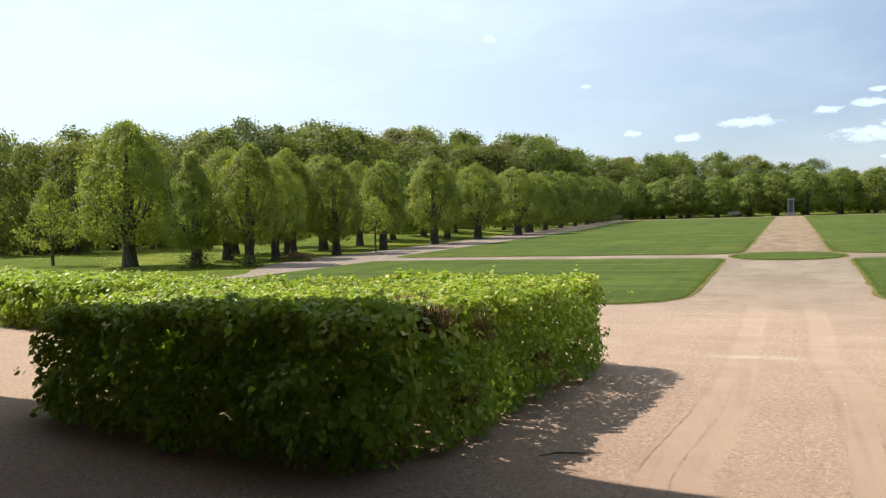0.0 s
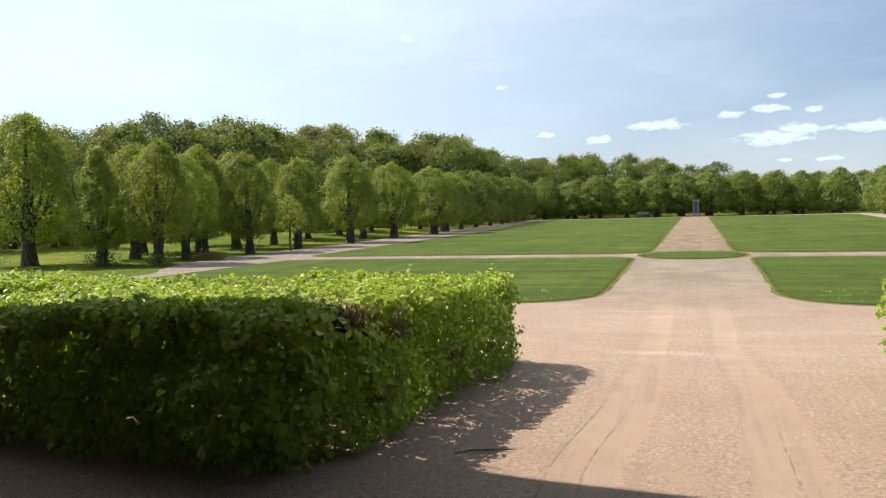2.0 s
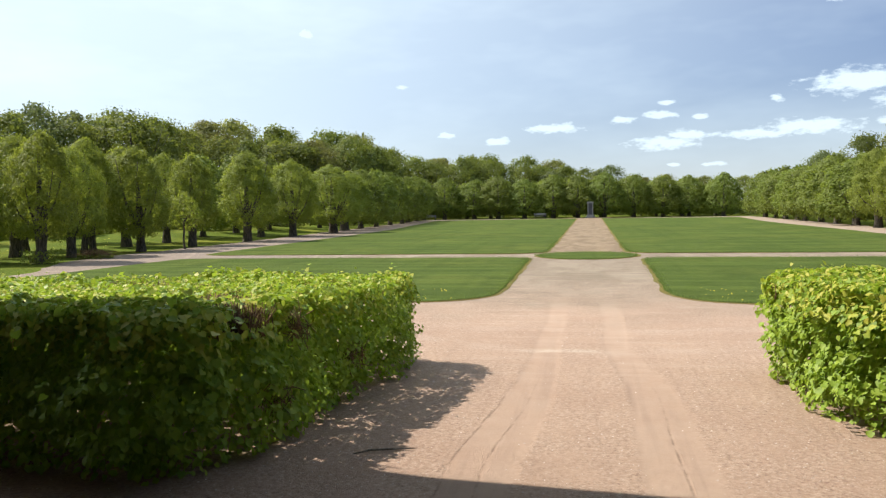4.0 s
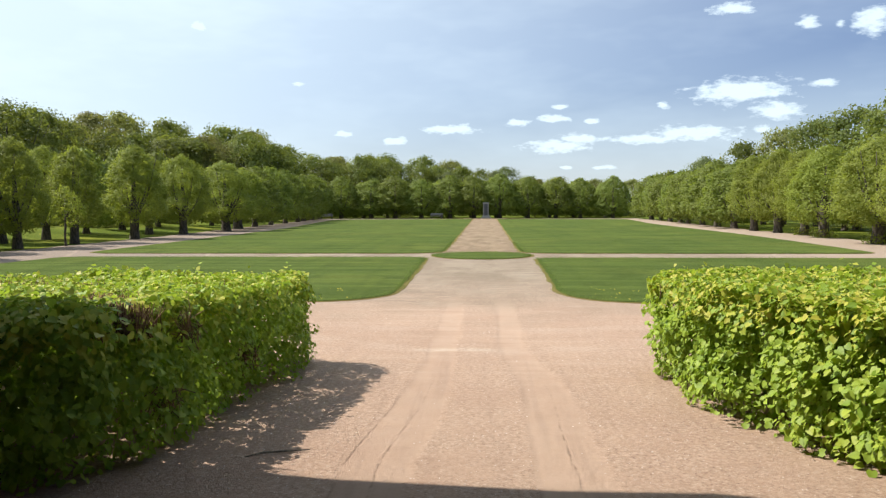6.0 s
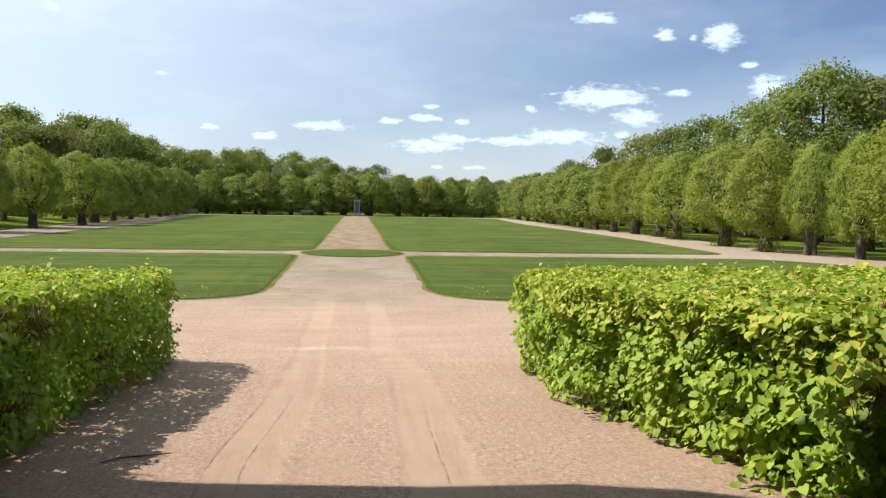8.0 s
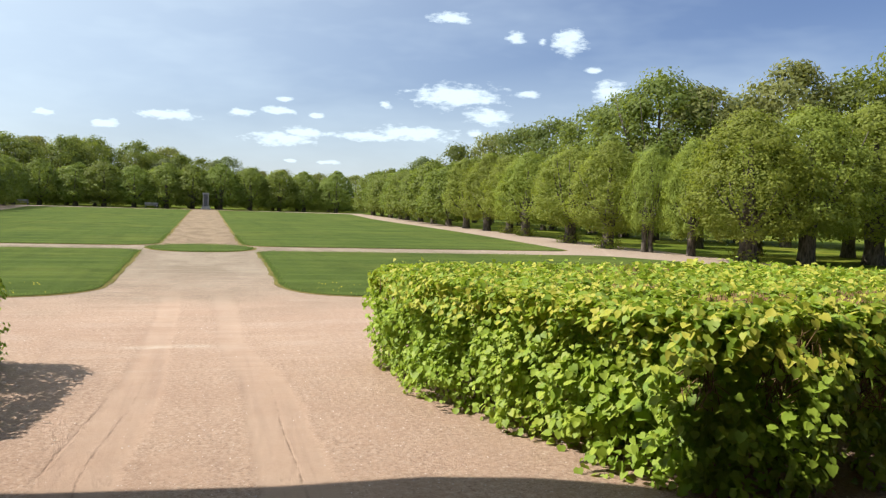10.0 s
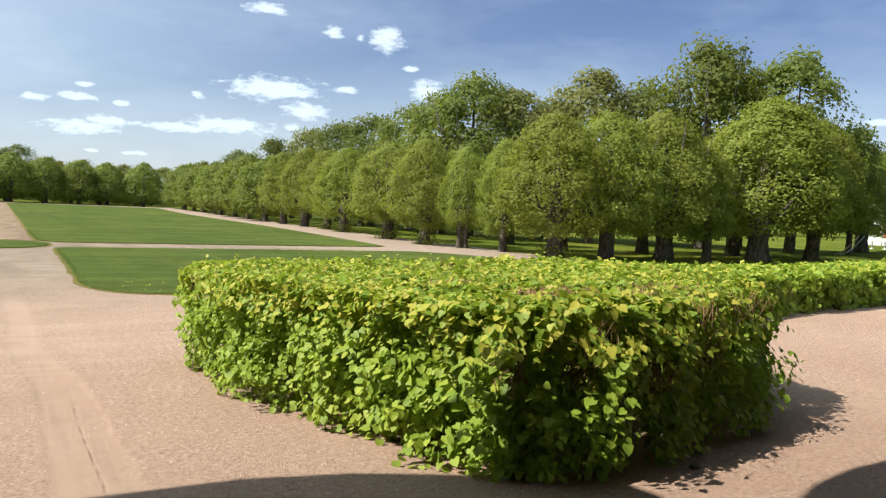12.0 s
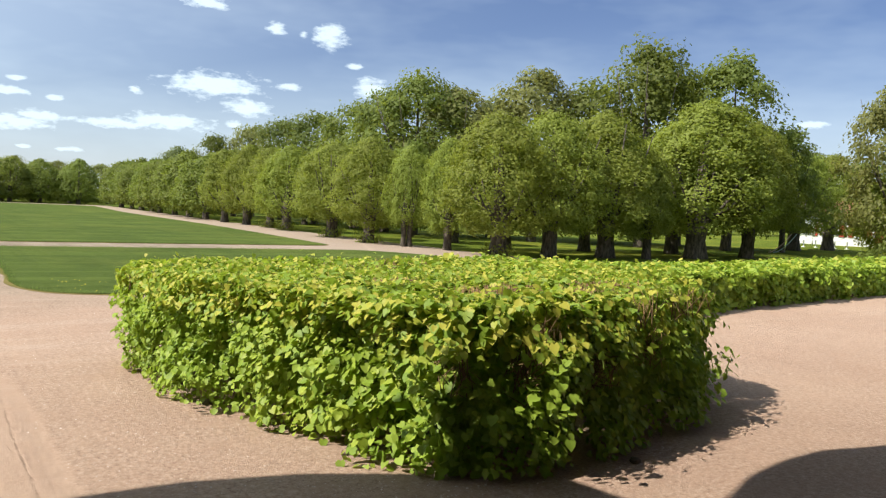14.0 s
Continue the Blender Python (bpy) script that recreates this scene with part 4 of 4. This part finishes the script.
# ---- loose stones on the forecourt ----
def loose_stones():
    """Crushed stones lying loose on the gravel."""
    rng = np.random.default_rng(8)
    n = 10000
    y = 5.2 + 11 * rng.random(n) ** 1.6
    x = rng.uniform(-1, 1, n) * (2.2 + .75 * y)
    keep = np.abs(np.abs(x + .12) - .84) > .36 * rng.random(n) ** .4
    x, y = x[keep], y[keep]
    n = len(x)
    s = .003 + .008 * rng.random(n) ** 2.2
    octa = np.array([(1, 0, 0), (0, 1, 0), (-1, 0, 0), (0, -1, 0), (0, 0, .8), (0, 0, -.4)])
    tri = np.array([(0, 1, 4), (1, 2, 4), (2, 3, 4), (3, 0, 4), (1, 0, 5), (2, 1, 5), (3, 2, 5), (0, 3, 5)])
    v = octa[None] * s[:, None, None] * rng.uniform(.6, 1.4, (n, 6, 1))
    a = rng.uniform(0, 6.28, n)
    c, d = np.cos(a)[:, None], np.sin(a)[:, None]
    v = np.stack([v[..., 0] * c - v[..., 1] * d, v[..., 0] * d + v[..., 1] * c, v[..., 2]], -1)
    v += np.stack([x, y, s * .15], -1)[:, None, :]
    t = (tri[None] + (np.arange(n) * 6)[:, None, None]).reshape(-1, 3)
    tagged(new("loose_stones", mesh_arrays("loose_stones", v.reshape(-1, 3), t, PEBBLE)), "small loose crushed stones on the gravel", "stones", kind="stuff")


def pebble_material():
    M = Mat("pebble")
    geo = M.node("ShaderNodeNewGeometry")
    col = M.mix(geo.outputs["Random Per Island"], (.38, .29, .24), (.74, .64, .57))
    return M.done(M.mix(M.ramp(M.noise(60, 3), .4, .7, 0, .4), col, (.3, .22, .18)), .85)


PEBBLE = pebble_material()
loose_stones()


# ---- the cafe terrace seen under the trees ----
def far_house():
    base = tagged(new("garden_house"), "low white plastered house with red shutters beyond the trees", "house")
    w, dp, h = 9.0, 6.0, 2.9
    part("wall", box(bmesh.new(), -w / 2, w / 2, 0, dp, -.1, h), PLASTER, base)
    bm = bmesh.new()
    v = [bm.verts.new(q) for q in ((-w / 2 - .3, -.4, h), (w / 2 + .3, -.4, h), (w / 2 + .3, dp + .4, h), (-w / 2 - .3, dp + .4, h), (-w / 2 - .3, dp / 2, h + 2.2), (w / 2 + .3, dp / 2, h + 2.2))]
    for f in ((0, 1, 5, 4), (2, 3, 4, 5), (0, 4, 3), (1, 2, 5), (3, 2, 1, 0)):
        bm.faces.new([v[i] for i in f])
    part("roof", bm, ROOF_RED, base)
    for k in range(3):
        x = -3.2 + k * 2.6
        win = part("window", box(bmesh.new(), x - .55, x + .55, -.06, .02, .9, 2.2, .01), WHITE_PAINT, base)
        part("pane", box(bmesh.new(), x - .45, x + .45, -.075, -.055, 1.0, 2.1), DARK_GLASS, win)
        for s in (-1, 1):
            part("shutter", box(bmesh.new(), x + s * .86 - .27, x + s * .86 + .27, -.09, -.02, .85, 2.25, .01), RED_PAINT, base, "red wooden shutter")
    part("door", box(bmesh.new(), 4.3 - .95, 4.3 - .05, -.07, .02, 0, 2.05, .01), RED_PAINT, base, "red door")
    x, y = bearing(58.5, 97)
    base.matrix_basis = Matrix.Translation((x, y, ground_height(x, y) + .1)) @ Matrix.Rotation(radians(-58), 4, "Z")


def parasol(az, d, h):
    base = tagged(new("parasol"), "closed white parasol on a slim post on the terrace", "parasol", "terrace parasols")
    part("post", tube(bmesh.new(), [(0, 0, -.1), (0, 0, h)], [.05, .04], 8), WHITE_PAINT, base)
    part("canopy", tube(bmesh.new(), [(0, 0, h * .42), (0, 0, h * .55), (0, 0, h * .95), (0, 0, h * 1.04)], [.16, .24, .10, .02], 10, .12), WHITE_PAINT, base)
    x, y = bearing(az, d)
    base.location = (x, y, ground_height(x, y))


def garden_table(az, d):
    base = tagged(new("garden_table"), "small white garden table on the terrace", "table", "terrace tables")
    part("tabletop", tube(bmesh.new(), [(0, 0, .70), (0, 0, .74)], [.55, .55], 16), WHITE_PAINT, base)
    part("leg", tube(bmesh.new(), [(0, 0, 0), (0, 0, .1), (0, 0, .70)], [.28, .05, .05], 10), WHITE_PAINT, base)
    x, y = bearing(az, d)
    base.location = (x, y, ground_height(x, y) - .01)


far_house()
for az, d in ((56.2, 90), (57.0, 91), (57.6, 90)):
    parasol(az, d, 2.5)
for az, d in ((56.5, 84), (57.2, 85), (58.3, 86), (59.0, 85)):
    garden_table(az, d)


def slide():
    """A pale blue and pink curved board that stands in the grass."""
    base = tagged(new("garden_slide"), "pale blue and pink curved garden slide on the grass", "slide")
    for name, off, mat in (("chute", 0, BLUE_PAINT), ("side_board", .32, PINK_PAINT)):
        bm = bmesh.new()
        rows = []
        for k in range(9):
            t = k / 8
            x, z = -.7 + 1.4 * t + off, 1.35 * (1 - t) ** 1.6
            rows.append([bm.verts.new((x, y, z + dz)) for y in (-.22, .22) for dz in (0, .06)])
        for a, b in zip(rows, rows[1:]):
            for i, j in ((0, 1), (1, 3), (3, 2), (2, 0)):
                bm.faces.new((a[i], a[j], b[j], b[i]))
        bm.faces.new((rows[0][0], rows[0][1], rows[0][3], rows[0][2])), bm.faces.new((rows[-1][0], rows[-1][2], rows[-1][3], rows[-1][1]))
        bmesh.ops.recalc_face_normals(bm, faces=bm.faces[:])
        part(name, bm, mat, base)
    x, y = bearing(55.4, 62)
    base.matrix_basis = Matrix.Translation((x, y, ground_height(x, y))) @ Matrix.Rotation(radians(120), 4, "Z")


slide()


# ---- small things on the ground ----
def brush_pile(x, y, seed):
    """Cut twigs and leaves heaped beside the avenue."""
    rng = np.random.default_rng(seed)
    base = tagged(new("brush_pile"), "low heap of cut twigs and leaves beside the path", "brush pile")
    bm = bmesh.new()
    for _ in range(90):
        a, r = rng.uniform(0, 6.28), rng.random() * .9
        c = Vector((math.cos(a) * r, math.sin(a) * r * .7, .05 + .32 * (1 - r) * rng.random()))
        d = Vector(rng.normal(0, 1, 3)) * .35
        d.z *= .25
        tube(bm, [c - d, c + Vector((0, 0, .05)), c + d], [.012, .010, .005], 4, .1)
    bmesh.ops.translate(bm, verts=bm.verts, vec=(0, 0, .08))
    part("twig_heap", bm, TWIG, base, "", "stuff")
    n = 500
    r, a = rng.random(n) ** .5 * .9, rng.uniform(0, 6.28, n)
    at = np.stack([np.cos(a) * r, np.sin(a) * r * .7, .03 + .36 * (1 - r) * rng.random(n)], -1)
    part("leaf_litter", blades("leaf_litter", at, np.tile([0, 0, 1.0], (n, 1)), rng.uniform(.06, .13, n), LEAF_WOOD, DIAMOND, DIAMOND_T, rng, 0, .6), LEAF_WOOD, base, "", "stuff")
    base.location = (x, y, 0)


brush_pile(-23.4, 35.6, 90)


def sprouts(x, y, seed, r):
    """Leafy suckers round the foot of an old linden."""
    rng = np.random.default_rng(seed)
    n = 420
    a, d = rng.uniform(0, 6.28, n), r * (.45 + .75 * rng.random(n))
    at = np.stack([np.cos(a) * d, np.sin(a) * d, .05 + .55 * rng.random(n) ** 1.5], -1)
    face = np.stack([np.cos(a), np.sin(a), np.full(n, .5)], -1)
    base = tagged(new("root_sprouts"), "leafy green suckers round the foot of a linden", "shrub", "root sprouts")
    part("leaves", blades("leaves", at, face, rng.uniform(.06, .13, n), LEAF_LINDEN, DIAMOND, DIAMOND_T, rng, -.3, .5), LEAF_LINDEN, base, "", "stuff")
    bm = bmesh.new()
    for k in range(14):
        q = k * .9
        tube(bm, [(math.cos(q) * r * .5, math.sin(q) * r * .5, 0), (math.cos(q) * r * .9, math.sin(q) * r * .9, .45)], [.012, .004], 4)
    part("shoot_tuft", bm, TWIG, base, "", "stuff")
    base.location = (x, y, ground_height(x, y))


for k, (x, y) in enumerate([(-26.95, 32.3), (-24.2, 32.8), (22.0, 54.7), (21.6, 46.3), (21.3, 40.8), (23.4, 31.5), (22.4, 59.0)]):
    sprouts(x, y, 100 + k, .75)


def clod(x, y, s, seed):
    rng = random.Random(seed)
    bm = bmesh.new()
    bmesh.ops.create_icosphere(bm, subdivisions=2, radius=s)
    for v in bm.verts:
        v.co *= 1 + rng.uniform(-.22, .22)
        v.co.z *= .6
        v.co.z += s * .3
    base = tagged(new("soil_clod"), "dark clod of soil lying on the gravel", "clod", "clods")
    part("clod", bm, SOIL, base)
    base.location = (x, y, 0)


clod(5.62, 5.28, .055, 1)


def fallen_branch(x, y, turn):
    base = tagged(new("fallen_branch"), "thin bare fallen branch lying on the gravel", "branch")
    part("stick", tube(bmesh.new(), [(-.28, -.07, .014), (-.12, .0, .025), (.1, .03, .02), (.3, .06, .012)], [.006, .011, .009, .004], 6, .15), BARK_PALE, base)
    base.matrix_basis = pose(x, y, 0, 0, 0, turn)


fallen_branch(-1.92, 7.32, 12)


def dandelions():
    """Yellow flower heads in the meadow and at the lawn edges."""
    rng = np.random.default_rng(77)
    x = np.concatenate([rng.uniform(-60, -28, 380), rng.uniform(2.6, 9, 60), rng.uniform(-9, -3, 40)])
    y = np.concatenate([rng.uniform(24, 60, 380), rng.uniform(19.1, 22, 60), rng.uniform(19.1, 21.5, 40)])
    z = np.array([max(.045, ground_height(a, b) + .10) for a, b in zip(x, y)])
    n = len(x)
    disc = np.array([(math.cos(k * 1.0472), math.sin(k * 1.0472), 0.0) for k in range(6)])
    tri = np.array([(0, 1, 2), (0, 2, 3), (0, 3, 4), (0, 4, 5)])
    me = blades("dandelions", np.stack([x, y, z], -1), np.tile([0, -.5, 1.0], (n, 1)), np.where(np.abs(x) < 20, .014, .03) * rng.uniform(.7, 1.3, n), YELLOW, disc, tri, rng, 0, .3)
    tagged(new("dandelions", me), "scattered yellow dandelion heads in the grass", "flowers", kind="stuff")


YELLOW = plain("dandelion_yellow", (.62, .48, .03), (.74, .6, .06), 20, .7)
dandelions()


# ---- benches at the far end ----
def bench(x, y, turn):
    base = tagged(new("park_bench"), "pale wooden park bench before the far trees", "bench", "park benches")
    for k in range(3):
        part("seat_slat", box(bmesh.new(), -.9, .9, -.2 + k * .15, -.08 + k * .15, .42, .455, .006), STONE, base)
    for k in range(2):
        part("back_slat", box(bmesh.new(), -.9, .9, .26, .29, .56 + k * .16, .68 + k * .16, .006), STONE, base)
    for sx in (-.75, .75):
        for yy, top in ((-.16, .42), (.24, .84)):
            part("leg", box(bmesh.new(), sx - .03, sx + .03, yy - .02, yy + .02, 0, top, .004), STONE_DARK, base)
    base.matrix_basis = pose(x, y, ground_height(x, y), 0, 0, turn)


bench(-7.4, 122.6, 0)
bench(-23.4, 119.5, 20)
